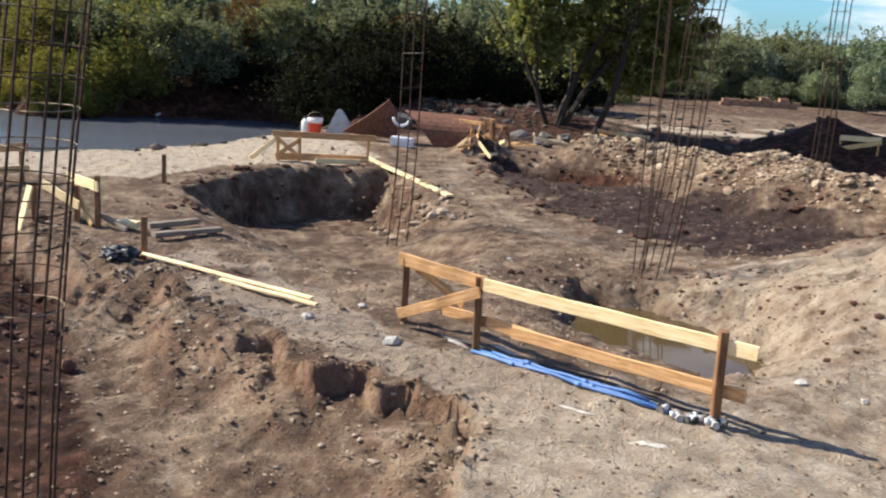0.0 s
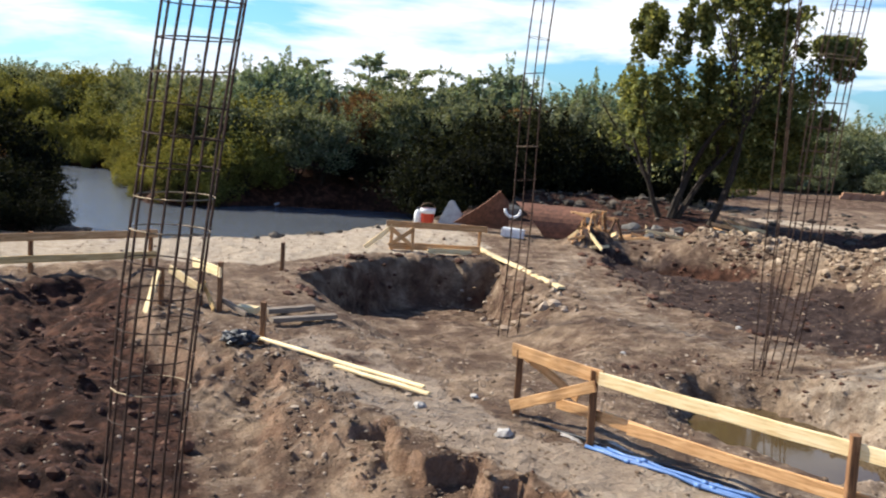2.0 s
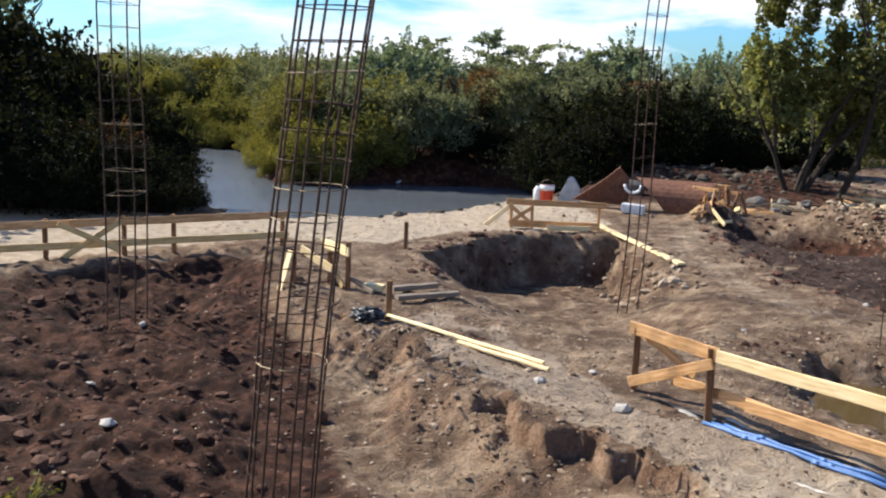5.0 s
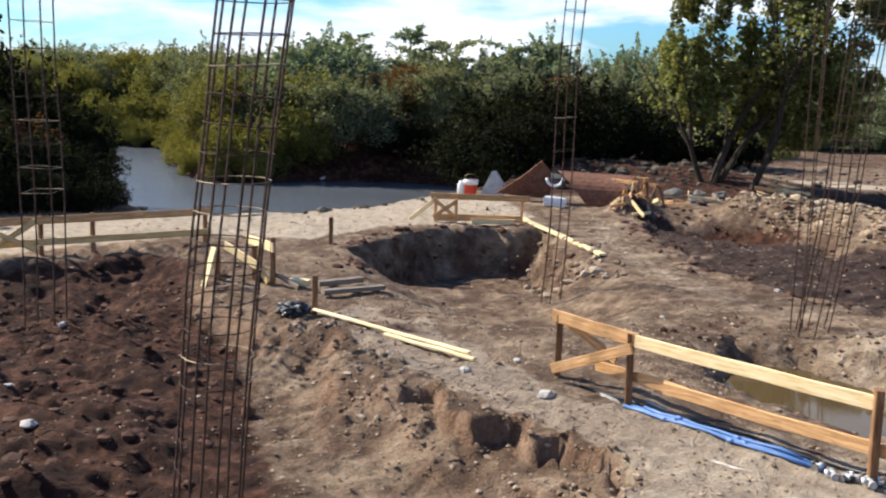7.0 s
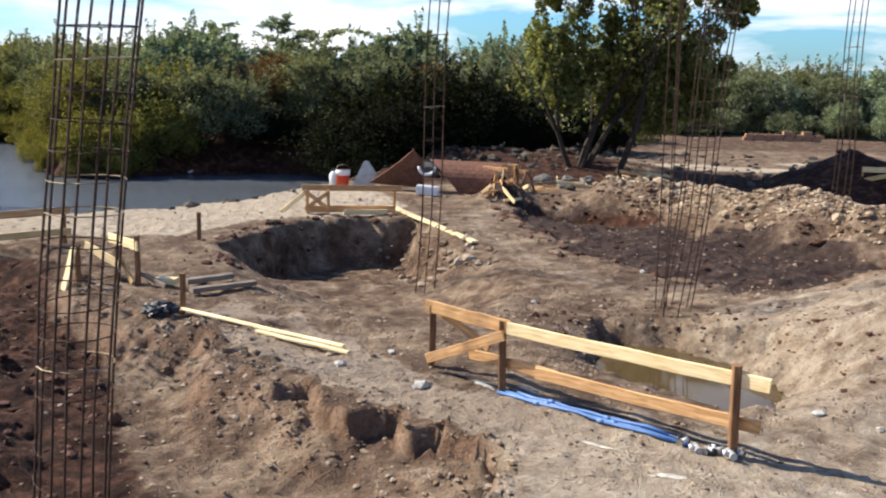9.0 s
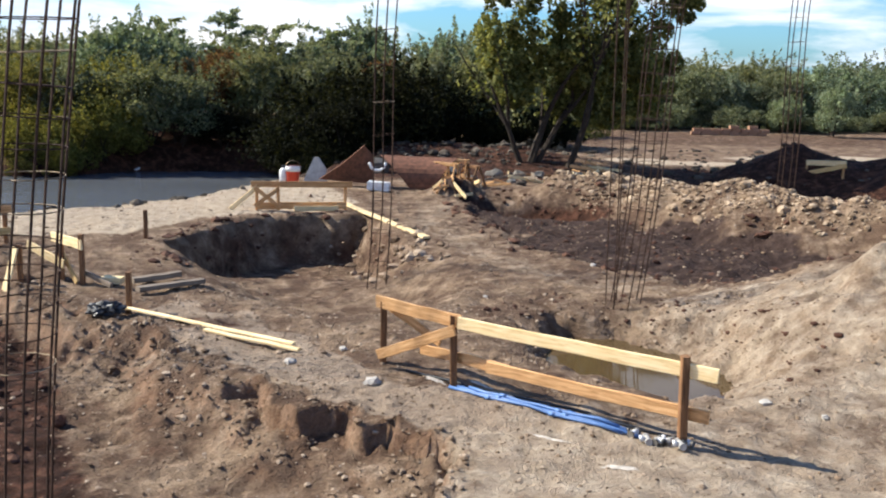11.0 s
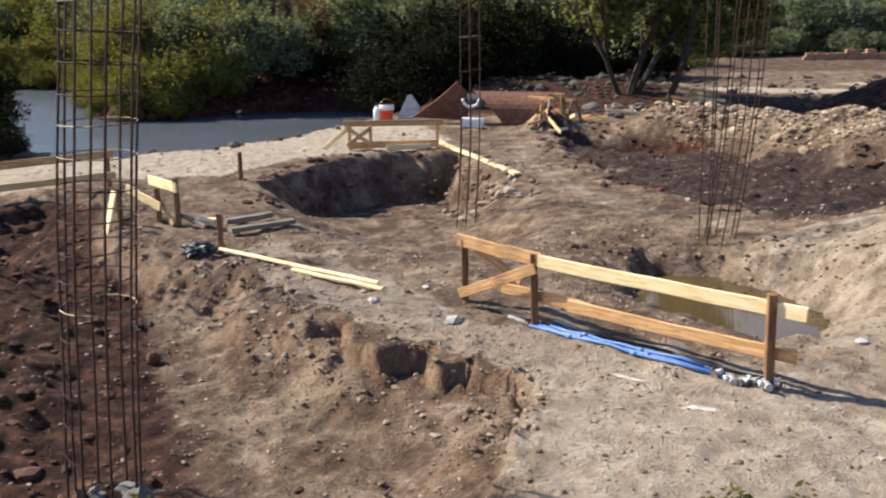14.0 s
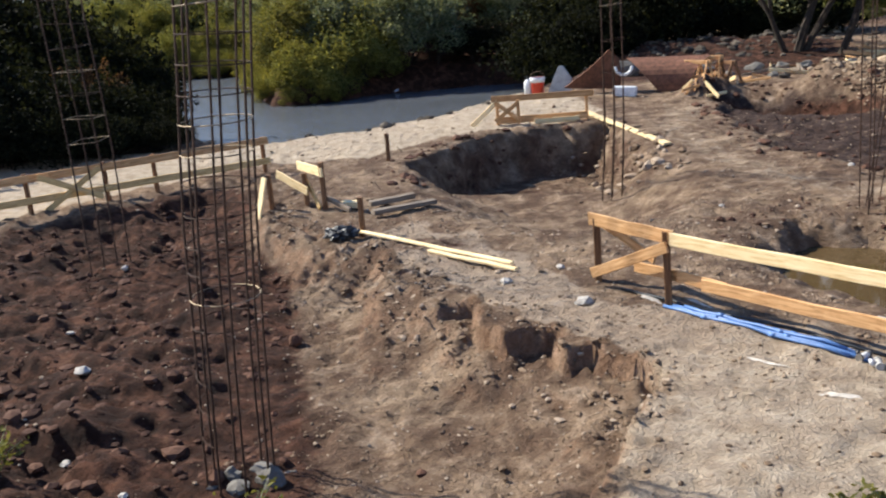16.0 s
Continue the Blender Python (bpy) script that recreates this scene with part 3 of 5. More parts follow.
def timber(name, p0, p1, tall, thick, mat, parent, label="", worn=0.004, up=(0, 0, 1)):
    """A sawn board from p0 to p1, its own x along the grain, with worn corners and a slight bow."""
    length = (Vector(p1) - Vector(p0)).length
    bm = bmesh.new()
    bow = random.uniform(-0.006, 0.006) * length
    rings = []
    steps = 7
    c = min(0.2 * thick, 0.006)
    prof = [(-thick / 2 + c, -tall / 2), (thick / 2 - c, -tall / 2), (thick / 2, -tall / 2 + c), (thick / 2, tall / 2 - c),
            (thick / 2 - c, tall / 2), (-thick / 2 + c, tall / 2), (-thick / 2, tall / 2 - c), (-thick / 2, -tall / 2 + c)]
    for i in range(steps):
        t = i / (steps - 1)
        off = bow * math.sin(math.pi * t)
        tw = random.uniform(-worn, worn)
        skew = random.uniform(-0.5, 0.5) * tall * 0.12 if i in (0, steps - 1) else 0
        rings.append([bm.verts.new((t * length + skew * (w / tall), v + off + tw * 0.5, w + tw)) for v, w in prof])
    for a, b in zip(rings, rings[1:]):
        for k in range(8):
            bm.faces.new((a[k], a[(k + 1) % 8], b[(k + 1) % 8], b[k]))
    bm.faces.new(rings[0][::-1])
    bm.faces.new(rings[-1])
    bmesh.ops.recalc_face_normals(bm, faces=bm.faces)
    ob = part(name, bm, mat, parent, label)
    m = axes(p0, p1, up)
    ob.matrix_basis = (Matrix.Translation(parent.location).inverted() @ m) if parent is not None else m
    return ob


def tube(bm, pts, r, sides=6, close=False):
    """Adds a round bar along pts to bm."""
    pts = [Vector(p) for p in pts]
    n = len(pts)
    rings = []
    for i, p in enumerate(pts):
        a = pts[(i - 1) % n] if (close or i > 0) else p
        b = pts[(i + 1) % n] if (close or i < n - 1) else p
        d = (b - a).normalized()
        u = d.cross(Vector((0.31, 0.17, 0.93))).normalized()
        v = d.cross(u)
        rr = r[i] if isinstance(r, (list, tuple)) else r
        rings.append([bm.verts.new(p + rr * (math.cos(2 * math.pi * k / sides) * u + math.sin(2 * math.pi * k / sides) * v)) for k in range(sides)])
    for a, b in zip(rings, rings[1:] + (rings[:1] if close else [])):
        for k in range(sides):
            bm.faces.new((a[k], a[(k + 1) % sides], b[(k + 1) % sides], b[k]))
    if not close:
        bm.faces.new(rings[0][::-1])
        bm.faces.new(rings[-1])


def rock(bm, c, size, rnd, flat=0.7, sub=1):
    """A broken stone."""
    made = bmesh.ops.create_icosphere(bm, subdivisions=sub, radius=1.0)["verts"]
    sx, sy, sz = size * rnd.uniform(0.7, 1.3), size * rnd.uniform(0.7, 1.3), size * flat * rnd.uniform(0.7, 1.2)
    turn = rnd.uniform(0, 6.28)
    ca, sa = math.cos(turn), math.sin(turn)
    for v in made:
        k = 1 + rnd.uniform(-0.22, 0.22)
        x, y, z = v.co.x * sx * k, v.co.y * sy * k, v.co.z * sz * k
        v.co = (c[0] + x * ca - y * sa, c[1] + x * sa + y * ca, c[2] + z)


# ---- timber rails (profile boards) ----
def main_rail():
    g = thing("profile_rail", 0.6, 8.4, 0, "sawn pine setting-out rail on stakes beside the flooded hole", "rail")
    for x, y, h, lean in ((-0.08, 9.12, 0.66, 0.0), (0.58, 8.45, 0.70, 0.02), (2.31, 7.05, 0.77, 0.03)):
        timber("post", (x, y, z_at(x, y) - 0.1), (x - lean, y, h), 0.07, 0.065, POST, g, "dark rough-sawn stake")
    timber("top_board", (-0.15, 9.15, 0.645), (0.63, 8.38, 0.655), 0.125, 0.025, ORANGE, g)
    timber("top_board", (0.60, 8.36, 0.655), (2.50, 6.90, 0.66), 0.115, 0.025, PINE, g, "fresh pale pine board")
    timber("lower_board", (0.28, 8.78, 0.28), (0.72, 8.40, 0.29), 0.10, 0.025, ORANGE, g)
    timber("lower_board", (0.66, 8.42, 0.30), (1.05, 8.12, 0.28), 0.11, 0.022, ORANGE, g)
    timber("lower_board", (0.86, 8.21, 0.29), (2.48, 6.98, 0.29), 0.11, 0.025, ORANGE, g)
    timber("brace", (-0.13, 9.02, 0.14), (0.57, 8.36, 0.58), 0.10, 0.025, ORANGE, g)
    timber("brace", (-0.05, 9.20, 0.60), (0.46, 8.72, 0.36), 0.09, 0.025, ORANGE, g)


def left_rail():
    g = thing("profile_rail", -8, 13.6, 0, "long orange timber setting-out rail on the river terrace", "rail")
    a, b = Vector((-10.9, 11.05, 0)), Vector((-6.05, 15.25, 0))
    for t in (0.08, 0.40, 0.58, 0.70, 0.985):
        p = a.lerp(b, t)
        timber("post", (p.x, p.y, z_at(p.x, p.y) - 0.1), (p.x, p.y, 0.60), 0.06, 0.06, POST, g, "dark rough-sawn stake")
    off = Vector((0.04, -0.05, 0))
    for z, tall in ((0.54, 0.12), (0.20, 0.11)):
        for t0, t1 in ((0.0, 0.47), (0.455, 1.0)):
            p, q = a.lerp(b, t0) + off, a.lerp(b, t1) + off
            lift = 0.02 if t0 > 0 else 0
            timber("board", (p.x, p.y - lift, z - 0.03 * (1 - t0)), (q.x, q.y - lift, z - 0.03 * (1 - t1)), tall, 0.025, ORANGE if z > 0.4 else YELLOW, g)
    p, q = a.lerp(b, 0.43) + 2 * off, a.lerp(b, 0.57) + 2 * off
    timber("brace", (p.x, p.y, z_at(p.x, p.y)), (q.x, q.y, 0.54), 0.09, 0.022, YELLOW, g)
    timber("brace", (p.x, p.y - 0.03, 0.54), (q.x, q.y - 0.03, 0.08), 0.09, 0.022, YELLOW, g)


def corner_rail():
    g = thing("profile_rail", -4.6, 12.6, 0, "short timber corner rail with leaning braces at the pit edge", "rail")
    for x, y, h in ((-4.05, 12.42, 0.66), (-4.86, 12.46, 0.50), (-4.34, 12.5, 0.50)):
        timber("post", (x, y, z_at(x, y) - 0.12), (x, y, h), 0.065, 0.06, POST, g, "dark rough-sawn stake")
    timber("board", (-4.62, 12.98, 0.52), (-4.03, 12.37, 0.53), 0.13, 0.03, PINE, g)
    timber("board", (-4.90, 12.85, 0.43), (-4.28, 12.40, 0.26), 0.12, 0.025, PINE, g)
    timber("brace", (-4.38, 12.60, 0.42), (-4.09, 12.32, z_at(-4.07, 12.32) + 0.04), 0.085, 0.03, YELLOW, g)
    timber("brace", (-4.80, 12.20, 0.52), (-4.93, 12.02, -0.14), 0.12, 0.025, PINE, g, "pale leaning board", up=(0.8, -0.6, 0))
    timber("board", (-4.05, 12.5, 0.15), (-3.62, 12.2, z_at(-3.62, 12.2) + 0.03), 0.07, 0.04, GREY_WOOD, g, "weathered grey bottom rail")


def bench_rail():
    g = thing("profile_rail", -2, 19.2, 0, "low timber setting-out rail with crossed braces above the shaded pit", "rail")
    for x, y, h in ((-2.75, 19.0, 0.58), (-2.32, 18.95, 0.50), (-1.02, 19.45, 0.52)):
        timber("post", (x, y, z_at(x, y) - 0.15), (x, y, h), 0.06, 0.06, ORANGE, g)
    timber("board", (-2.85, 18.95, 0.53), (-0.88, 19.40, 0.50), 0.12, 0.03, ORANGE, g)
    timber("board", (-2.75, 18.93, 0.10), (-1.0, 19.33, 0.09), 0.14, 0.03, ORANGE, g)
    timber("board", (-2.0, 18.9, 0.06), (-1.15, 19.15, 0.05), 0.10, 0.03, PINE, g)
    timber("brace", (-3.25, 18.85, 0.03), (-2.7, 18.98, 0.50), 0.09, 0.025, PINE, g)
    timber("brace", (-2.78, 18.95, 0.46), (-2.3, 18.9, 0.10), 0.08, 0.025, ORANGE, g)
    timber("brace", (-2.78, 18.92, 0.10), (-2.3, 18.88, 0.46), 0.08, 0.025, ORANGE, g)


main_rail()
left_rail()
corner_rail()
bench_rail()


def stake(x, y, h, label):
    g = thing("stake", x, y, z_at(x, y), label, "stake", "stakes")
    timber("shaft", (x, y, z_at(x, y) - 0.12), (x + 0.01, y, z_at(x, y) + h), 0.065, 0.06, POST, g)


stake(-3.11, 11.13, 0.50, "dark rough wooden stake at the pit edge")
stake(-4.08, 15.68, 0.47, "thin dark wooden stake on the terrace")


def loose_board(p, q, tall, thick, mat, label):
    """A board lying on the ground, as flat as the ground allows."""
    p, q = Vector((*p, z_at(*p) + thick)), Vector((*q, z_at(*q) + thick))
    m = (p + q) / 2
    rise = max(0.0, z_at(m.x, m.y) + thick - m.z)
    g = thing("plank", m.x, m.y, m.z, label, "plank", "loose planks")
    timber("board", p + Vector((0, 0, rise * 0.6)), q + Vector((0, 0, rise * 0.6)), thick, tall, mat, g)
    return g


loose_board((-3.38, 11.26), (-1.02, 9.72), 0.06, 0.03, PINE, "long pale pine batten lying on the earth")
loose_board((-2.05, 10.28), (-0.95, 9.58), 0.06, 0.03, PINE, "pale pine batten lying beside a longer one")
loose_board((-1.12, 20.1), (0.55, 16.2), 0.14, 0.04, PINE, "long pale board lying down the slope of the pit")
loose_board((-3.80, 12.42), (-3.52, 12.36), 0.15, 0.08, PINE, "short pale board end lying by the stake")
loose_board((-3.40, 12.40), (-2.86, 12.75), 0.12, 0.07, GREY_WOOD, "weathered grey beam lying on the earth")
loose_board((-3.22, 11.95), (-2.52, 12.55), 0.12, 0.06, GREY_WOOD, "weathered grey beam half sunk in earth")


# ---- reinforcement cages ----
def cage(name, x, y, z, radius, tall, bars, lean, first, spacing, label, spread_top=1.0, square=False, ring_r=0.004, bar_r=0.006, wob=0.03, start=-0.05, bend=0.0, turn=None):
    rnd = random.Random(int(abs(x * 100 + y * 10)))
    g = thing(name, x, y, z, label, "rebar cage", "column cages")

    def place(a, h):
        t = h / tall
        k = radius * (1 + (spread_top - 1) * t)
        if square:
            c, s = math.cos(a), math.sin(a)
            m = max(abs(c), abs(s))
            c, s = c / m, s / m
        else:
            c, s = math.cos(a), math.sin(a)
        return Vector((k * c + lean[0] * h + bend * h * h + wob * math.sin(1.3 * h), k * s + lean[1] * h, h))

    for b in range(bars):
        a = 2 * math.pi * (b + 0.5) / bars if turn is None else radians(turn) + 2 * math.pi * b / bars
        bm = bmesh.new()
        jit = rnd.uniform(-0.01, 0.01)
        tube(bm, [place(a, start + (tall - start) * i / 9) + Vector((jit * math.sin(i * 1.7 + b), jit, 0)) for i in range(10)], bar_r, 5)
        part("bar", bm, REBAR, g)
    h = first
    while h < tall - 0.05:
        bm = bmesh.new()
        tilt = rnd.uniform(-0.02, 0.02)
        n = bars if square or bars == 4 else 16
        a0 = math.pi / n if turn is None else radians(turn)
        tube(bm, [place(a0 + 2 * math.pi * i / n, h + tilt * math.cos(2 * math.pi * i / n)) * 1.0 for i in range(n)], ring_r, 4, True)
        part("stirrup", bm, WIRE if rnd.random() < 0.12 else REBAR, g)
        h += spacing * rnd.uniform(0.9, 1.1)
    return g


cage_a = cage("rebar_cage", -2.50, 6.05, z_at(-2.45, 6.05), 0.245, 4.6, 8, (0.05, 0.0), 1.28, 0.20,
              "tall leaning rusty reinforcement cage standing on a concrete stub", 1.0, ring_r=0.0045, bar_r=0.0095, start=-0.1, bend=0.012, wob=0.0, turn=32.9)
for h in (0.48, 0.72, 0.95):
    # loose hooks of tie wire on the lower bars
    bm = bmesh.new()
    tube(bm, [(0.25 * math.cos(k * 0.3 + 2.6) + 0.06 * h, 0.25 * math.sin(k * 0.3 + 2.6), h - 0.012 * k) for k in range(7)], 0.0038, 4)
    part("stirrup", bm, REBAR, cage_a)
cage("rebar_cage", -6.56, 10.95, z_at(-6.56, 10.95), 0.27, 7.2, 4, (0.0, 0.0), 0.55, 0.30, "tall four-bar rusty reinforcement cage in loose dark earth", bar_r=0.011, turn=51)
cage("rebar_cage", -0.26, 14.4, z_at(-0.26, 14.4), 0.16, 5.8, 6, (0.03, 0.0), 0.35, 0.5, "slim rusty reinforcement cage at the edge of the basin", bar_r=0.009)
cage_d = cage("rebar_cage", 2.98, 11.85, z_at(2.98, 11.85), 0.19, 5.4, 6, (0.085, 0.0), 0.4, 0.28, "spread rusty reinforcement bars standing in the flooded hole", 1.1, bar_r=0.008)
for dx, dy in ((-0.24, 0.05), (-0.17, -0.12), (-0.08, 0.14)):
    bm = bmesh.new()
    tube(bm, [(dx - 0.03 * k, dy, h) for k, h in enumerate((-0.1, 1.6, 3.3, 5.2))], 0.008, 5)
    part("bar", bm, REBAR, cage_d)
cage("rebar_cage", 8.55, 20.6, z_at(8.55, 20.6), 0.19, 5.6, 4, (0.0, 0.0), 0.6, 0.5, "slim rusty reinforcement cage behind the rubble heap", bar_r=0.012)


# ---- plants ----
def leaf_mesh(name, centres, size, mat, rs, stretch=1.8, up=0.35):
    """Many small pointed leaves, one four-sided face each, as one mesh."""
    n = len(centres)
    d = rs.normal(size=(n, 3))
    d[:, 2] = d[:, 2] * 0.8 + up
    d /= np.linalg.norm(d, axis=1)[:, None]
    e = np.cross(d, rs.normal(size=(n, 3)))
    e /= np.linalg.norm(e, axis=1)[:, None]
    s = size * rs.uniform(0.6, 1.4, n)[:, None]
    co = np.stack([centres - d * s * stretch / 2, centres + e * s / 2, centres + d * s * stretch / 2, centres - e * s / 2], 1).reshape(-1, 3)
    me = bpy.data.meshes.new(name)
    me.vertices.add(4 * n)
    me.vertices.foreach_set("co", co.ravel())
    me.loops.add(4 * n)
    me.loops.foreach_set("vertex_index", np.arange(4 * n))
    me.polygons.add(n)
    me.polygons.foreach_set("loop_start", np.arange(0, 4 * n, 4))
    me.update()
    me.materials.append(mat)
    return me


def crown_points(rs, n, centre, radii, clumps, spread_=0.28, low=-0.6):
    """Places of leaves in uneven clumps that fill a rounded form mostly near its skin."""
    d = rs.normal(size=(clumps, 3))
    d /= np.linalg.norm(d, axis=1)[:, None]
    d[:, 2] = np.where(d[:, 2] < low, -d[:, 2], d[:, 2])
    c = d * (rs.uniform(0.2, 1.0, clumps) ** 0.4)[:, None] * 0.8 * (1 + 0.16 * rs.normal(size=clumps))[:, None]
    k = rs.randint(0, clumps, n)
    w = spread_ * np.exp(0.35 * rs.normal(size=clumps))
    e = rs.normal(size=(n, 3))
    e /= np.linalg.norm(e, axis=1)[:, None]
    p = c[k] + e * (w[k] * (0.45 + 0.6 * rs.uniform(size=n) ** 0.5))[:, None]
    return np.array(centre) + p * np.array(radii)


def limb(bm, p, d, length, r, depth, rnd, tips):
    pts, rad = [Vector(p)], [r]
    d = Vector(d).normalized()
    q = Vector(p)
    for i in range(4):
        d = (d + Vector((rnd.uniform(-0.18, 0.18), rnd.uniform(-0.18, 0.18), rnd.uniform(-0.05, 0.16)))).normalized()
        q = q + d * length / 4
        pts.append(q.copy())
        rad.append(r * (1 - 0.16 * (i + 1)))
    tube(bm, pts, rad, 6)
    tips.append(q.copy())
    if depth:
        for _ in range(rnd.randint(2, 3)):
            a = Vector((rnd.uniform(-1, 1), rnd.uniform(-1, 1), rnd.uniform(0.1, 0.8)))
            limb(bm, pts[rnd.randint(2, 4)], (d + 0.8 * a), length * rnd.uniform(0.55, 0.8), r * 0.5, depth - 1, rnd, tips)


def bush(label, seed, wide, tall, leaf, mat, n=2600, clumps=55, name="bush", spiky=0.0):
    rnd, rs = random.Random(seed), np.random.RandomState(seed)
    g = tagged(new(name), label, name, "bushes on the banks")
    bm, tips = bmesh.new(), []
    for i in range(5):
        a = rnd.uniform(0, 6.28)
        limb(bm, (0.12 * math.cos(a), 0.12 * math.sin(a), -0.3), (0.5 * math.cos(a), 0.5 * math.sin(a), 1), tall * 0.6, 0.05, 1, rnd, tips)
    part("stem", bm, BARK, g)
    pts = crown_points(rs, n, (0, 0, tall * 0.48), (wide / 2, wide / 2, tall * 0.5), clumps)
    if spiky:
        extra = []
        for i in range(int(10 * spiky)):
            a, r = rs.uniform(0, 6.28), rs.uniform(0.1, 0.8) * wide / 2
            base = np.array([r * math.cos(a), r * math.sin(a), tall * (0.86 - 0.25 * r / wide)])
            tip = base + np.array([rs.uniform(-0.6, 0.6), rs.uniform(-0.6, 0.6), rs.uniform(0.3, 1.0)]) * tall * rs.choice((0.2, 0.28, 0.42))
            t = rs.uniform(0, 1, 70)[:, None]
            bow = np.array([rs.uniform(-0.3, 0.3), rs.uniform(-0.3, 0.3), 0.0]) * t * t
            extra.append(base + (tip - base) * t + bow + rs.normal(size=(70, 3)) * 0.12 * (1.2 - t) * tall / 4)
        pts = np.concatenate([pts] + extra)
    pts[:, 2] = np.maximum(pts[:, 2], -0.1)
    ob = new("crown", leaf_mesh("crown", pts, leaf, mat, rs))
    ob.parent = g
    return g


KINDS = [bush("olive-green willow bush on the river bank", 11, 4.2, 3.4, 0.07, LEAF_OLIVE, 11000, 40, spiky=2.4),
         bush("yellow-green bush leaning over the river", 12, 4.0, 3.2, 0.068, LEAF_YELLOW, 10500, 38, spiky=1.4),
         bush("pale green feathery bush on the far bank", 13, 4.0, 3.6, 0.072, LEAF_GREEN, 9500, 34, spiky=4.5),
         bush("dense bush on the river bank with shade put into its leaf colour", 14, 4.4, 2.8, 0.07, LEAF_SHADED, 13000, 46, spiky=1.2),
         bush("brownish half-dry bush on the far bank", 15, 3.6, 3.0, 0.06, LEAF_DRY, 8000, 40, spiky=2.0),
         bush("low scrubby olive bush", 16, 3.4, 1.9, 0.06, LEAF_OLIVE, 8000, 36)]
_used = set()
_rnd = random.Random(5)


def plant(kind, x, y, scale=1.0, z=None, tall=1.0):
    ob = KINDS[kind]
    m = Matrix.Translation((x, y, max(z_at(x, y), -0.85) - 0.1 if z is None else z)) @ Matrix.Rotation(_rnd.uniform(0, 6.28), 4, "Z")
    if kind not in _used:
        _used.add(kind)
    else:
        ob = copy_thing(ob, m)
    ob.matrix_basis = m @ Matrix.Diagonal((scale, scale, scale * tall, 1))
    return ob


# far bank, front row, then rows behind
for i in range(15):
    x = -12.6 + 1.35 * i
    # mostly kind 3, whose leaf colour paints the shade under the bank bushes
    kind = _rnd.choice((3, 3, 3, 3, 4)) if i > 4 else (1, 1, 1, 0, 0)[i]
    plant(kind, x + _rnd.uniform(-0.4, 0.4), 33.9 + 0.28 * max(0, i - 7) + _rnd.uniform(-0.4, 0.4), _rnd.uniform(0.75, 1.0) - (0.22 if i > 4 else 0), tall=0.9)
for i in range(16):
    x = -13.5 + 1.7 * i
    if x > 4.5:
        break
    plant(_rnd.choice((0, 0, 2, 1 if i < 6 else 2, 4, 0, 2)), x + _rnd.uniform(-0.6, 0.6), 37.5 + _rnd.uniform(-0.7, 0.9), _rnd.uniform(0.85, 1.05))
for i in range(18):
    x = -14.5 + 2.1 * i
    if x > 6:
        break
    plant(_rnd.choice((2, 0, 2, 2, 0)), x + _rnd.uniform(-0.8, 0.8), 42.0 + _rnd.uniform(-1.2, 1.5), _rnd.uniform(0.8, 1.05) - 0.012 * max(0, i - 9), tall=_rnd.uniform(0.9, 1.28))
# up the river on the left
for i in range(22):
    t = i / 21
    x, y = -19 - 16 * t + _rnd.uniform(-1.5, 1.5), 46.6 + 7 * t + _rnd.uniform(-0.8, 3)
    plant(_rnd.choice((1, 0, 1, 0, 3)), x + 2, y, _rnd.uniform(0.75, 1.05))
for i in range(16):
    plant(_rnd.choice((1, 0, 1)), -15.6 - 0.8 * i + _rnd.uniform(-0.4, 0.4), 42.9 + 0.12 * i + _rnd.uniform(-0.3, 0.9), _rnd.uniform(0.45, 0.8), -0.9)
for i in range(24):
    t = i / 23
    x, y = -12.3 - 14.5 * t + _rnd.uniform(-0.3, 1.8), 33.4 + 22 * t + 6 * t * t + _rnd.uniform(-0.3, 1.5)
    plant(_rnd.choice((1, 0, 1, 3)), x, y, _rnd.uniform(0.6, 0.9))
for i in range(24):
    plant(5, 5.5 + 1.35 * i + _rnd.uniform(-0.5, 0.5), 47.5 + 0.12 * 1.35 * i + _rnd.uniform(-0.8, 0.8), _rnd.uniform(0.5, 0.85))
plant(2, 21.2, 45.8, 0.62, tall=1.1)
plant(2, 19.4, 47.5, 0.5)
for i in range(52):
    y = 44 + 40 * _rnd.random()
    x = -y * _rnd.uniform(0.34, 0.85)
    if inside(np.array([x]), np.array([y]), RIVER_BED)[0] < -1.5:
        plant(_rnd.choice((0, 1, 1, 3, 0)), x, y, _rnd.uniform(0.7, 1.0))
for i in range(40):
    x, y = -85 + 1.95 * i + _rnd.uniform(-2, 2), 88 + _rnd.uniform(-9, 14)
    plant(_rnd.choice((0, 3, 0, 1)), x, y, _rnd.uniform(0.9, 1.3))
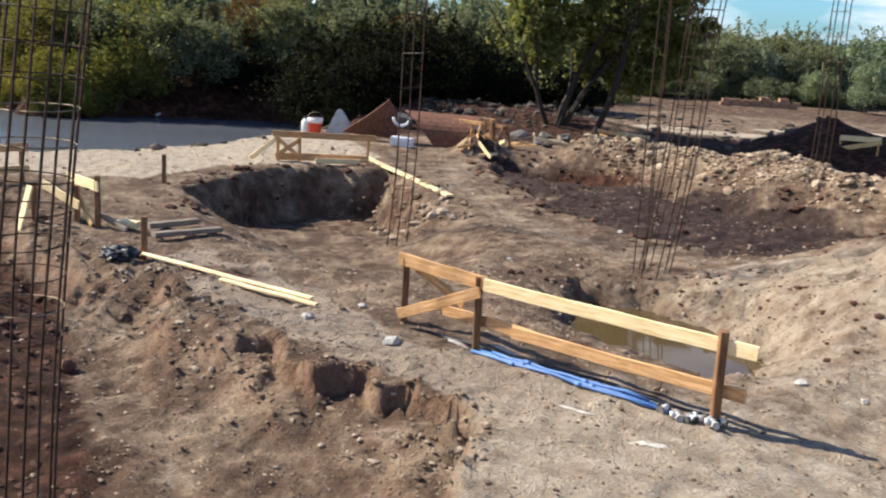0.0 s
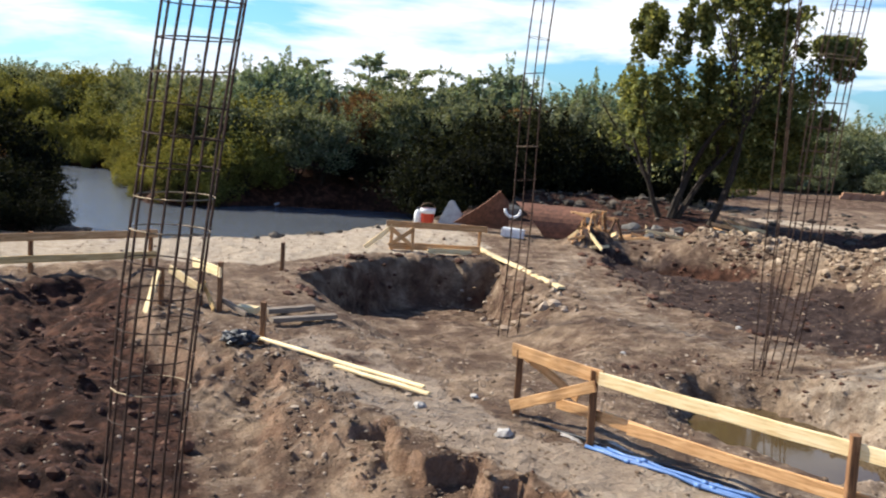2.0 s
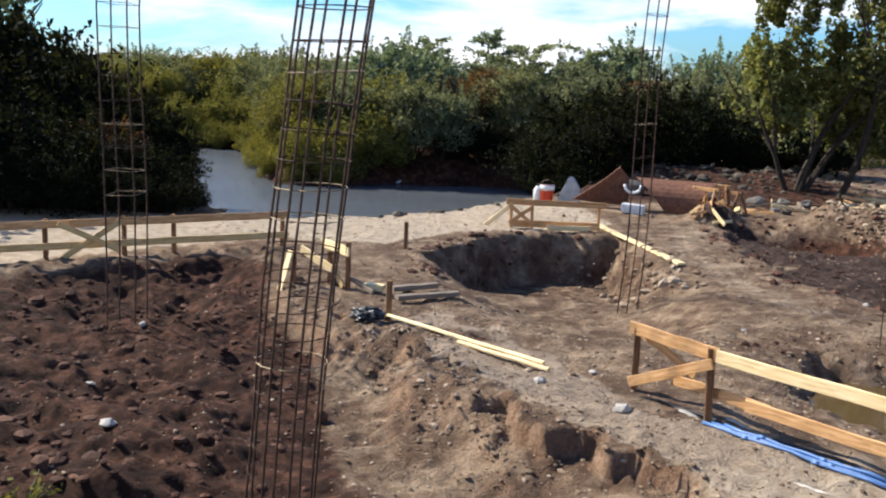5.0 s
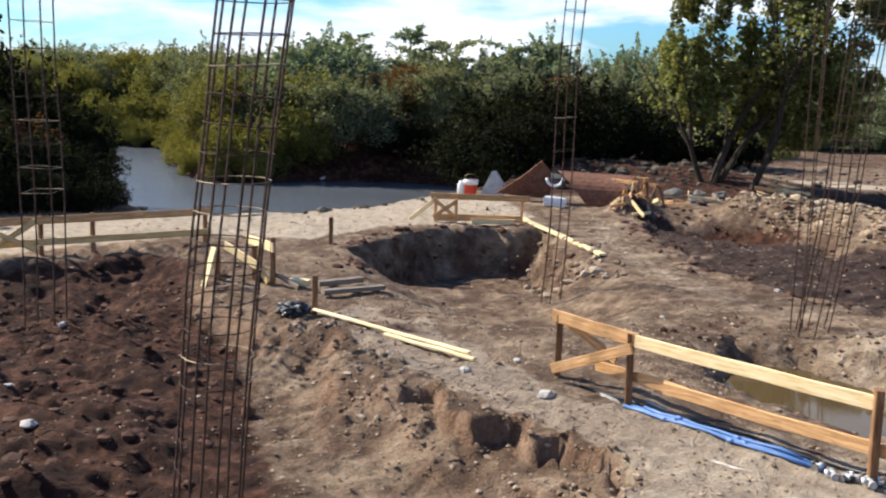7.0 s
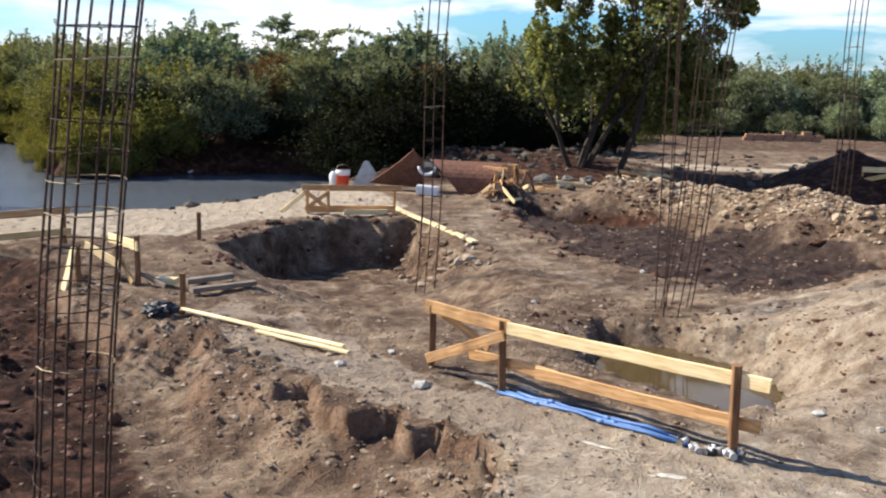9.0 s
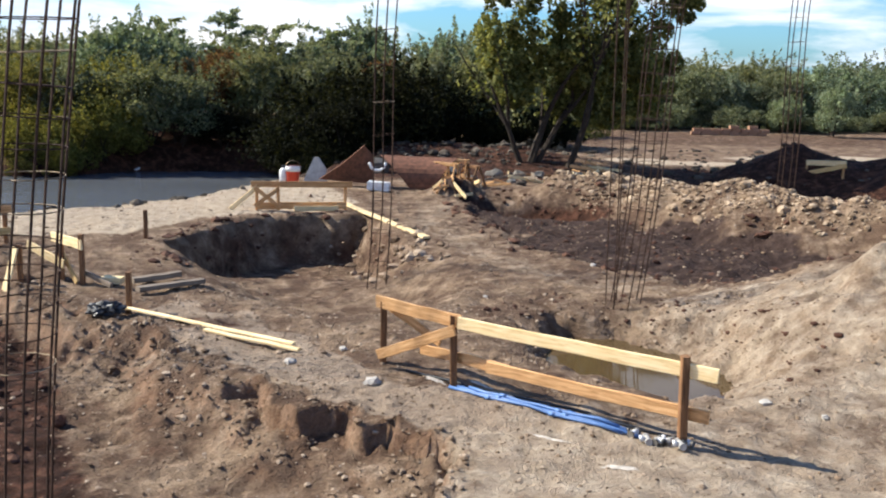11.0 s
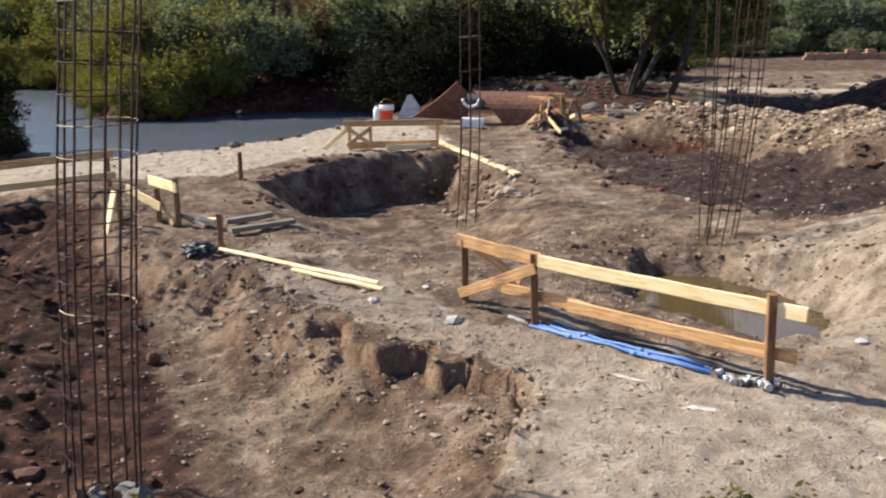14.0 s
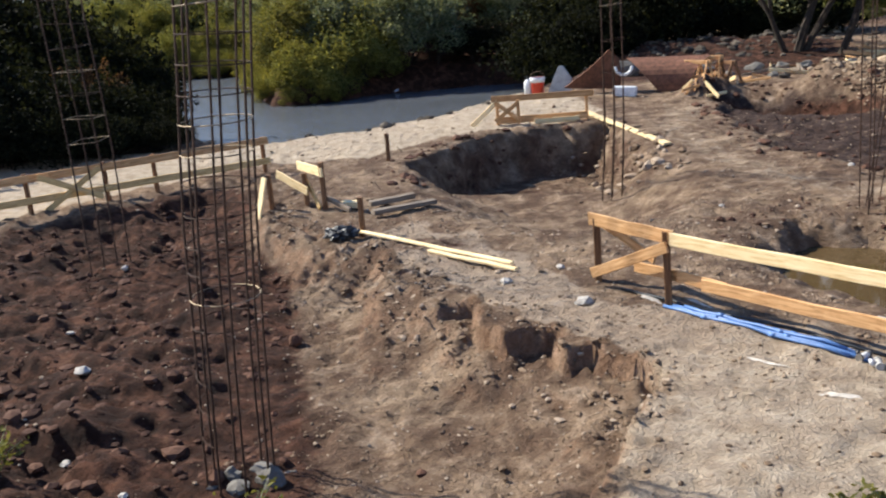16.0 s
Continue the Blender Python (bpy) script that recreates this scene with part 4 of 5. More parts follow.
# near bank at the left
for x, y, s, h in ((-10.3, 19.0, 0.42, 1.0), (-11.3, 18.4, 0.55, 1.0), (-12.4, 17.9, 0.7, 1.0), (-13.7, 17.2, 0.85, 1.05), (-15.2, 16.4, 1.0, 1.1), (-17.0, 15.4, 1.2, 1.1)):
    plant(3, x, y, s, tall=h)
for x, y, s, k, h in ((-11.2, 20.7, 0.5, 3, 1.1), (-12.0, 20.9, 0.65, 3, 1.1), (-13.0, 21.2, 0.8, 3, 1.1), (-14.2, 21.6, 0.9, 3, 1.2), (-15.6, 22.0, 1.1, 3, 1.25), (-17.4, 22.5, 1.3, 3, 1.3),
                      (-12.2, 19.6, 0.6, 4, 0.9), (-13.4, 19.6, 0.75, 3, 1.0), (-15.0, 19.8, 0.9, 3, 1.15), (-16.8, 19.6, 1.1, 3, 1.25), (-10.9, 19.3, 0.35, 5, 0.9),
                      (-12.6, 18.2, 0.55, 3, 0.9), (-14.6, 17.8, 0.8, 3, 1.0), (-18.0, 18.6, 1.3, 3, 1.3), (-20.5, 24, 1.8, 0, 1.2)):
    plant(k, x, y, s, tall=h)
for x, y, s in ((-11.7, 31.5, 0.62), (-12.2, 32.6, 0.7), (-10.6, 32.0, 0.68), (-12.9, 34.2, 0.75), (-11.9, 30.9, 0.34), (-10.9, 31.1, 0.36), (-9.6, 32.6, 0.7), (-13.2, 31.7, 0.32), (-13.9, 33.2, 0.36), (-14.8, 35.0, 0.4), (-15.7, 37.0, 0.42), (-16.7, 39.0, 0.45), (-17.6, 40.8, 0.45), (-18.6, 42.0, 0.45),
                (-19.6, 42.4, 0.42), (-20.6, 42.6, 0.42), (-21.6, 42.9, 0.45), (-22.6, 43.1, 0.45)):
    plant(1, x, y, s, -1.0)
# scrub on the bank behind the rusty sheets, dark by its painted-in shade
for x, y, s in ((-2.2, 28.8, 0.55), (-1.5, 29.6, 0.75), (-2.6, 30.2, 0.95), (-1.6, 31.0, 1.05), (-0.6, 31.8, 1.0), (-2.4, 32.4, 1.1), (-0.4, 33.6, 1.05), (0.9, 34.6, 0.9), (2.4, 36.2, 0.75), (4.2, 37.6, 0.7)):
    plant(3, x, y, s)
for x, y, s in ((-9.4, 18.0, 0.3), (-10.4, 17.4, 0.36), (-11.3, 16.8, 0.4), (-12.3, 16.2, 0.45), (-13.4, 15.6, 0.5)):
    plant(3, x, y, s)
# behind the site on the right
for i in range(26):
    x = 3 + 1.6 * i
    plant(_rnd.choice((0, 2, 5, 2, 0)), x + _rnd.uniform(-0.6, 0.6), 49 + 0.12 * x + _rnd.uniform(-1.5, 2), _rnd.uniform(0.75, 1.1), tall=_rnd.uniform(0.8, 1.0))
for i in range(20):
    x = 2 + 2.4 * i
    plant(_rnd.choice((0, 2, 0)), x + _rnd.uniform(-1, 1), 57 + _rnd.uniform(-2, 4), _rnd.uniform(0.9, 1.25))


def big_tree(x, y):
    rnd, rs = random.Random(31), np.random.RandomState(31)
    z = z_at(x, y)
    g = thing("tree", x, y, z, "spreading olive-leaved tree with several dark trunks from one root", "tree")
    tips = []
    for a, b, c, ln, r in ((-0.28, 0.0, 1, 2.7, 0.09), (0.28, -0.1, 1, 3.6, 0.13), (0.75, 0.1, 1, 3.2, 0.11), (0.42, 0.4, 1, 3.0, 0.07)):
        bm = bmesh.new()
        limb(bm, (0.25 * a, 0.2 * b, -0.3), (a, b, c), ln, r, 2, rnd, tips)
        part("trunk", bm, BARK, g)
    for a, ln in ((0.45, 3.2), (0.2, 2.8)):
        bm = bmesh.new()
        limb(bm, (1.05 + 0.1 * a, -0.4, -0.3), (a, 0, 1), ln, 0.09, 2, rnd, tips)
        part("trunk", bm, BARK, g)
    tips = [t for t in tips if -1.9 < t.x < 4.6]
    blobs = [((-1.0, 0.0, 3.6), (0.9, 1.2, 1.6)), ((0.3, 0.2, 3.7), (1.0, 1.4, 1.9)), ((-0.9, 0.2, 5.1), (0.55, 0.8, 1.0)),
             ((1.6, 0.0, 4.0), (1.4, 1.6, 2.1)), ((3.0, 0.2, 4.0), (1.4, 1.6, 1.7)), ((0.4, 0, 5.7), (0.6, 0.8, 1.1)),
             ((1.5, 0.1, 6.0), (0.7, 0.9, 1.1)), ((2.5, 0, 5.7), (1.0, 1.1, 0.9)), ((4.2, 0.1, 4.6), (0.8, 1.0, 0.9)), ((2.2, 0, 2.6), (1.5, 1.2, 0.9)), ((3.2, 0.3, 2.9), (1.3, 1.2, 1.0)), ((-0.5, 0.1, 2.5), (0.8, 0.8, 0.7)), ((1.2, 0.6, 1.9), (0.9, 0.7, 0.8)),
             ((-0.5, 0.0, 1.9), (0.6, 0.7, 0.5)), ((2.4, 0.8, 1.5), (1.3, 0.9, 0.8)), ((3.3, 0.6, 2.0), (1.2, 0.9, 0.8)), ((0.9, 0.3, 2.9), (1.1, 1.0, 0.9)), ((2.0, 0.4, 3.2), (1.3, 1.1, 1.2))]
    pts = [crown_points(rs, 3300, c, r, 24, 0.21, -1) for c, r in blobs]
    pts.append(np.array([np.array(t) for t in tips])[rs.randint(0, len(tips), 1800)] + rs.normal(size=(1800, 3)) * 0.28)
    ob = new("crown", leaf_mesh("crown", np.concatenate(pts), 0.076, TREE_LEAF, rs))
    ob.parent = g


big_tree(3.75, 27.5)


def sapling(x, y, top, seed):
    """A slender young tree whose boughs spread in open tiers above the scrub."""
    rnd, rs = random.Random(seed), np.random.RandomState(seed)
    z = z_at(x, y)
    tall = top - z
    g = thing("tree", x, y, z, "slender feathery young tree standing above the scrub", "tree", "young trees")
    bm = bmesh.new()
    stem = [Vector((0.12 * math.sin(1.7 * k + seed), 0.08 * math.cos(k), tall * k / 7 - (0.2 if k == 0 else 0))) for k in range(8)]
    tube(bm, stem, [0.07 - 0.008 * k for k in range(8)], 6)
    part("trunk", bm, BARK, g)
    pts = []
    boughs = bmesh.new()
    for k in range(15):
        h = rnd.uniform(0.5, 0.92)
        root = stem[0].lerp(stem[-1], h)
        a, reach = rnd.uniform(0, 6.28), (0.75 + 1.1 * (1.02 - h)) * rnd.uniform(0.8, 1.3)
        tip = root + Vector((reach * math.cos(a), reach * math.sin(a), rnd.uniform(0.15, 0.55) * reach))
        mid = root.lerp(tip, 0.55) + Vector((0, 0, 0.12 * reach))
        tube(boughs, [root, mid, tip], [0.022, 0.014, 0.006], 5)
        for t in rs.uniform(0.25, 1.05, 130):
            c = root.lerp(mid, t / 0.55) if t < 0.55 else mid.lerp(tip, (t - 0.55) / 0.45)
            pts.append(np.array(c) + rs.normal(size=3) * np.array((0.11, 0.11, 0.05)))
    part("bough", boughs, BARK, g)
    ob = new("crown", leaf_mesh("crown", np.array(pts), 0.075, LEAF_GREEN, rs, 2.2, 0.1))
    ob.parent = g


for i, (x, y, top) in enumerate(((-9.82, 41.0, 4.50), (-7.08, 41.0, 4.77), (-5.52, 41.0, 4.39), (-3.00, 41.0, 4.38), (-1.39, 41.0, 4.52))):
    sapling(x, y, top, 50 + i)


# ---- small things on the site ----
def pipes():
    for i, (dx, a, b, r) in enumerate(((-0.036, 0.0, 0.93, 0.015), (0.0, 0.04, 1.0, 0.017), (0.036, 0.02, 0.97, 0.015), (0.018, 0.1, 0.9, 0.015), (0.07, 0.08, 0.99, 0.014))):
        n = Vector((0.63, 0.77, 0)) * dx
        s, e = Vector((0.56, 8.42, 0)), Vector((2.0, 7.20, 0))
        p, q = s.lerp(e, a) + n, s.lerp(e, b) + n
        lift = r + (0.028 if i == 3 else 0.004)
        g = thing("water_pipe", p.x, p.y, z_at(p.x, p.y), "blue plastic water pipe lying in a bundle beside the rail", "pipe", "blue pipes")
        bm = bmesh.new()
        line = [p.lerp(q, k / 8) for k in range(9)]
        tube(bm, [Vector((c.x - p.x, c.y - p.y, z_at(c.x, c.y) - z_at(p.x, p.y) + lift)) for c in line], r, 10)
        whole = part("pipe", bm, BLUE, g, smooth=True)
        for k in (2, 5):
            c = line[k]
            bm = bmesh.new()
            d = (q - p).normalized() * 0.03
            o = Vector((c.x - p.x, c.y - p.y, z_at(c.x, c.y) - z_at(p.x, p.y) + lift))
            tube(bm, [o - d, o + d], r * 1.25, 10)
            part("coupling", bm, BLUE, whole, smooth=True)
    bm = bmesh.new()
    c = [Vector((0.15, 8.86, 0)).lerp(Vector((2.30, 7.20, 0)), k / 14) for k in range(15)]
    g = thing("hose", c[0].x, c[0].y, 0, "thin black hose lying behind the blue pipes", "hose")
    tube(bm, [Vector((p.x - c[0].x + 0.03 * math.sin(k), p.y - c[0].y + 0.02 * math.cos(2 * k), z_at(p.x, p.y) + 0.014)) for k, p in enumerate(c)], 0.014, 8)
    part("tubing", bm, BLACK, g, smooth=True)


def fittings():
    """White valves and elbows at the ends of the pipes."""
    rnd = random.Random(8)
    for k in range(7):
        x, y = 1.98 + 0.06 * k + rnd.uniform(-0.02, 0.02), 7.20 - 0.035 * k + rnd.uniform(-0.05, 0.05)
        z = z_at(x, y)
        g = thing("pipe_fitting", x, y, z, "dirty white plastic pipe fitting lying by the pipes", "fitting", "pipe fittings")
        a = rnd.uniform(0, 6.28)
        u, v = Vector((math.cos(a), math.sin(a), 0)), Vector((-math.sin(a), math.cos(a), 0))
        up = Vector((0, 0, 0.03))
        bm = bmesh.new()
        tube(bm, [up - u * 0.055, up + u * 0.055], 0.025, 10)
        whole = part("body", bm, CONCRETE if k % 3 else WHITE, g, smooth=True)
        bm = bmesh.new()
        tube(bm, [up, up + v * 0.05, up + v * 0.05 + Vector((0, 0, 0.03))], 0.02, 10)
        part("elbow", bm, WHITE if k % 3 else BLACK, g, smooth=True)
        for s in (-1, 1):
            bm = bmesh.new()
            tube(bm, [up + u * s * 0.042, up + u * s * 0.06], 0.031, 10)
            part("collar", bm, CONCRETE if k % 2 else DULL, whole)


pipes()
fittings()


def lone_stone(x, y, size, mat, label, name="stone", flat=0.7):
    rnd = random.Random(int(1000 * abs(x) + 77 * y))
    bm = bmesh.new()
    rock(bm, (0, 0, size * flat * 0.45), size, rnd, flat, 2)
    ob = part(name, bm, mat)
    ob.location = (x, y, z_at(x, y))
    return tagged(ob, label, "stone", "single stones")


for x, y, s in ((-0.17, 8.53, 0.075), (-1.0, 9.22, 0.045), (-4.7, 7.45, 0.085), (-0.5, 9.6, 0.05), (3.0, 14.0, 0.035), (4.6, 12.6, 0.05), (5.6, 12.9, 0.06), (-5.6, 8.6, 0.04),
                (-6.2, 10.7, 0.05), (-4.0, 6.1, 0.04), (1.2, 12.1, 0.03), (0.1, 12.0, 0.04), (-3.2, 5.6, 0.03), (3.3, 7.9, 0.05), (3.7, 7.6, 0.04), (2.9, 8.5, 0.05)):
    lone_stone(x, y, s, PALE, "pale broken stone lying on the earth")


for x, y, s in ((3.3, 25.6, 0.22), (3.9, 25.9, 0.16), (4.3, 25.4, 0.13), (2.7, 26.0, 0.2), (5.0, 26.0, 0.15), (5.6, 25.3, 0.12), (3.0, 24.7, 0.12), (-0.6, 26.4, 0.35), (0.3, 26.9, 0.28), (-1.3, 26.0, 0.22), (1.4, 26.2, 0.22), (2.0, 25.2, 0.14)):
    lone_stone(x, y, s, DULL, "grey broken rock lying near the tree and sheets")


lone_stone(-3.11, 8.7, 0.07, CLOD_DARK, "dark damp clod standing on the pit floor", "clod", 1.2)


def lime_patch(x, y, rx, ry, turn):
    """Spilt lime or mortar: a thin crust with a ragged outline."""
    rnd = random.Random(int(100 * x))
    bm = bmesh.new()
    n = 22
    c, s = math.cos(turn), math.sin(turn)
    rim = []
    for k in range(n):
        a, r = 2 * math.pi * k / n, rnd.uniform(0.55, 1.1)
        u, v = rx * r * math.cos(a), ry * r * math.sin(a)
        px, py = u * c - v * s, u * s + v * c
        rim.append(bm.verts.new((px, py, z_at(x + px, y + py) - z_at(x, y) + 0.003)))
    mid = bm.verts.new((0, 0, 0.008))
    for k in range(n):
        bm.faces.new((mid, rim[k], rim[(k + 1) % n]))
    ob = part("lime_spill", bm, LIME)
    ob.location = (x, y, z_at(x, y))
    tagged(ob, "thin crust of spilt white lime on the earth", "lime")


LIME = plain_material("spilt_lime", (0.50, 0.45, 0.39), 0.95, vary=0.2, scale=9.0)
lime_patch(1.72, 6.62, 0.15, 0.035, -0.3)
lime_patch(0.42, 8.62, 0.16, 0.05, -0.75)
lime_patch(1.3, 7.2, 0.2, 0.03, -0.5)
lime_patch(2.25, 7.98, 0.22, 0.09, -0.65)
lime_patch(1.8, 8.2, 0.13, 0.06, -0.6)
lime_patch(0.85, 8.45, 0.16, 0.035, -0.6)


def black_bag(x, y):
    rnd = random.Random(3)
    bm = bmesh.new()
    made = bmesh.ops.create_icosphere(bm, subdivisions=4, radius=1.0)["verts"]
    for v in made:
        n = noise.fractal(v.co * 2.2, 0.9, 2.0, 4)
        k = 1 + 0.35 * n
        v.co = Vector((v.co.x * 0.20 * k, v.co.y * 0.15 * k, max(-0.3, v.co.z) * 0.10 * k + 0.05))
    ob = part("plastic_bag", bm, BLACK)
    ob.location = (x, y, z_at(x, y))
    tagged(ob, "crumpled shiny black plastic bag on the pit edge", "bag")


black_bag(-3.32, 10.95)


def footing_stub():
    x, y = -2.42, 6.05
    z = z_at(x, y)
    g = thing("footing", x, y, z, "broken concrete stub round the foot of a rebar cage", "footing")
    rnd = random.Random(12)
    for dx, dy, s, f in ((0.20, -0.05, 0.085, 1.3), (-0.17, 0.03, 0.065, 0.9), (0.02, 0.16, 0.09, 0.6), (-0.05, -0.12, 0.08, 0.6), (0.1, 0.05, 0.10, 0.5), (-0.25, -0.12, 0.05, 0.8), (0.27, 0.1, 0.05, 0.8)):
        bm = bmesh.new()
        rock(bm, (dx, dy, s * f * 0.5), s, rnd, f, 2)
        part("lump", bm, DULL, g)


footing_stub()


def sheet_plate(name, corners, curve, mat, label, thick=0.025, rows=9):
    """A bent sheet between four corners, given bottom left, bottom right, top right, top left."""
    a, b, c, d = [Vector(p) for p in corners]
    bm = bmesh.new()
    nrm = (b - a).cross(d - a).normalized()
    grid = [[], []]
    for side, off in ((0, 0.0), (1, thick)):
        for i in range(rows):
            u = i / (rows - 1)
            line = []
            for j in range(rows):
                v = j / (rows - 1)
                p = (a.lerp(b, u)).lerp(d.lerp(c, u), v)
                line.append(bm.verts.new(p + nrm * (off + curve * math.sin(math.pi * v) + 0.012 * math.sin(5 * u + 3 * v))))
            grid[side].append(line)
    for s in (0, 1):
        for i in range(rows - 1):
            for j in range(rows - 1):
                bm.faces.new((grid[s][i][j], grid[s][i + 1][j], grid[s][i + 1][j + 1], grid[s][i][j + 1]))
    rim = [(i, 0) for i in range(rows)] + [(rows - 1, j) for j in range(1, rows)] + [(i, rows - 1) for i in range(rows - 2, -1, -1)] + [(0, j) for j in range(rows - 2, 0, -1)]
    for (i, j), (k, m) in zip(rim, rim[1:] + rim[:1]):
        bm.faces.new((grid[0][i][j], grid[0][k][m], grid[1][k][m], grid[1][i][j]))
    bmesh.ops.recalc_face_normals(bm, faces=bm.faces)
    ob = part(name, bm, mat, smooth=False)
    return tagged(ob, label, "sheet")


sheet_plate("steel_sheet", [(-1.85, 23.0, 0.18), (-0.55, 23.5, 0.02), (-0.58, 23.6, 0.72), (-0.78, 23.1, 1.0)], 0.06, RUST, "rusty brown sheet leaning upright on the earth")
sheet_plate("steel_sheet", [(0.35, 22.8, -0.02), (0.95, 22.7, 0.02), (1.50, 23.3, 0.70), (-0.40, 23.4, 0.74)], 0.22, RUST, "large curved rusty trough of sheet steel lying on its side")


def slab():
    bm = bmesh.new()
    pts = [(-0.30, 0), (0.26, 0), (0.27, 0.30), (0.05, 0.62), (-0.04, 0.60)]
    f = [bm.verts.new((x, 0, z)) for x, z in pts]
    b = [bm.verts.new((x + 0.02, 0.09, z + 0.01)) for x, z in pts]
    bm.faces.new(f)
    bm.faces.new(b[::-1])
    for k in range(5):
        bm.faces.new((f[k], b[k], b[(k + 1) % 5], f[(k + 1) % 5]))
    bmesh.ops.bevel(bm, geom=bm.edges[:], offset=0.012, segments=2, affect="EDGES")
    bmesh.ops.recalc_face_normals(bm, faces=bm.faces)
    ob = part("concrete_slab", bm, CONCRETE)
    ob.matrix_basis = Matrix.Translation((-1.95, 23.1, 0.08)) @ Matrix.Rotation(radians(-14), 4, "X")
    tagged(ob, "broken pale grey concrete slab propped upright", "slab")


slab()


def drum(x, y):
    z = z_at(x, y)
    g = thing("bucket", x, y, z, "red and white plastic bucket with a wire handle", "bucket")
    prof = [(0.0, 0.0), (0.13, 0.0), (0.14, 0.02), (0.165, 0.40), (0.175, 0.41), (0.175, 0.44), (0.16, 0.44), (0.14, 0.05), (0.0, 0.04)]

    def lathe(p, mat, name, label="", under=None):
        bm = bmesh.new()
        n = 20
        rings = [[bm.verts.new((r * math.cos(2 * math.pi * k / n), r * math.sin(2 * math.pi * k / n), h)) for k in range(n)] for r, h in p]
        for a, b in zip(rings, rings[1:]):
            for k in range(n):
                bm.faces.new((a[k], a[(k + 1) % n], b[(k + 1) % n], b[k]))
        bmesh.ops.remove_doubles(bm, verts=bm.verts, dist=1e-5)
        bmesh.ops.recalc_face_normals(bm, faces=bm.faces)
        return part(name, bm, mat, under or g, label, True)

    shell = lathe(prof, RED, "body")
    lathe([(0.162, 0.36), (0.176, 0.36), (0.184, 0.47), (0.165, 0.48)], WHITE, "rim", "white rim", shell)
    bm = bmesh.new()
    tube(bm, [(0.18 * math.cos(a), 0.02, 0.45 + 0.16 * math.sin(a)) for a in [math.pi * k / 10 for k in range(11)]], 0.006, 6)
    part("handle", bm, WIRE, shell)
    g2 = thing("canister", x - 0.23, y + 0.05, z, "white plastic canister beside the red bucket", "canister")
    bm = bmesh.new()
    tube(bm, [(0, 0, 0), (0, 0, 0.36), (0, 0, 0.43), (0, 0, 0.44)], [0.10, 0.10, 0.05, 0.04], 14)
    shell = part("body", bm, WHITE, g2, smooth=True)
    bm = bmesh.new()
    tube(bm, [(0, 0, 0.44), (0, 0, 0.49)], 0.045, 12)
    part("cap", bm, BLACK, shell)


drum(-2.48, 23.1)


def foam_block():
    bm = bmesh.new()
    bmesh.ops.create_cube(bm, size=1.0)
    bmesh.ops.scale(bm, vec=(0.52, 0.26, 0.21), verts=bm.verts)
    bmesh.ops.bevel(bm, geom=bm.edges[:], offset=0.02, segments=2, affect="EDGES")
    bmesh.ops.subdivide_edges(bm, edges=[e for e in bm.edges if e.calc_length() > 0.2], cuts=4)
    for v in bm.verts:
        v.co += 0.012 * noise.noise_vector(v.co * 6)
    ob = part("white_block", bm, WHITE)
    ob.matrix_basis = pose(-0.40, 22.2, z_at(-0.4, 22.2) + 0.105, 0, 3, -6)
    tagged(ob, "scuffed white block lying on the earth", "block")
    bm = bmesh.new()
    tube(bm, [(0.19 * math.cos(a), 0.0, 0.19 * math.sin(a)) for a in [math.pi + math.pi * k / 10 for k in range(11)]], 0.035, 8)
    ob = part("bent_pipe", bm, WHITE, smooth=True)
    ob.location = (-0.44, 22.75, 0.62)
    tagged(ob, "pale bent pipe end resting on the rusty sheet", "pipe")


foam_block()


def trestle(x, y, turn, wide, tall, mat):
    z = z_at(x, y)
    g = thing("trestle", x, y, z, "rough wooden trestle with splayed legs", "trestle", "trestles")
    c, s = math.cos(turn), math.sin(turn)

    def at(u, v, h):
        return (x + u * c - v * s, y + u * s + v * c, z + h)

    timber("beam", at(-wide / 2, 0, tall), at(wide / 2, 0, tall), 0.09, 0.06, mat, g)
    for u in (-0.38, 0.38):
        for v in (-0.25, 0.25):
            timber("leg", at(u * wide * 1.1, v, 0), at(u * wide, v * 0.12, tall + 0.03), 0.06, 0.035, mat, g)
    timber("brace", at(-0.4 * wide, -0.1, 0.2), at(0.38 * wide, -0.06, 0.45 * tall), 0.06, 0.025, mat, g)


trestle(1.2, 22.9, -0.6, 0.7, 0.55, ORANGE)
trestle(1.85, 23.3, -0.9, 0.6, 0.5, POST)
trestle(1.5, 23.5, -0.3, 0.6, 0.62, ORANGE)


def stick_heap(x, y, n, reach, seed, mat, label):
    rnd = random.Random(seed)
    for k in range(n):
        a = rnd.uniform(0, 6.28)
        ln = rnd.uniform(0.3, 0.9) * reach
        cx, cy = x + rnd.uniform(-0.5, 0.5) * reach, y + rnd.uniform(-0.4, 0.4) * reach
        p = Vector((cx - ln / 2 * math.cos(a), cy - ln / 2 * math.sin(a), 0))
        q = Vector((cx + ln / 2 * math.cos(a), cy + ln / 2 * math.sin(a), 0))
        p.z, q.z = z_at(p.x, p.y) + 0.02, z_at(q.x, q.y) + rnd.uniform(0.02, 0.2)
        g = thing("offcut", cx, cy, (p.z + q.z) / 2, label, "offcut", "timber offcuts")
        timber("board", p, q, rnd.uniform(0.04, 0.1), 0.03, mat if k % 3 else PINE, g)


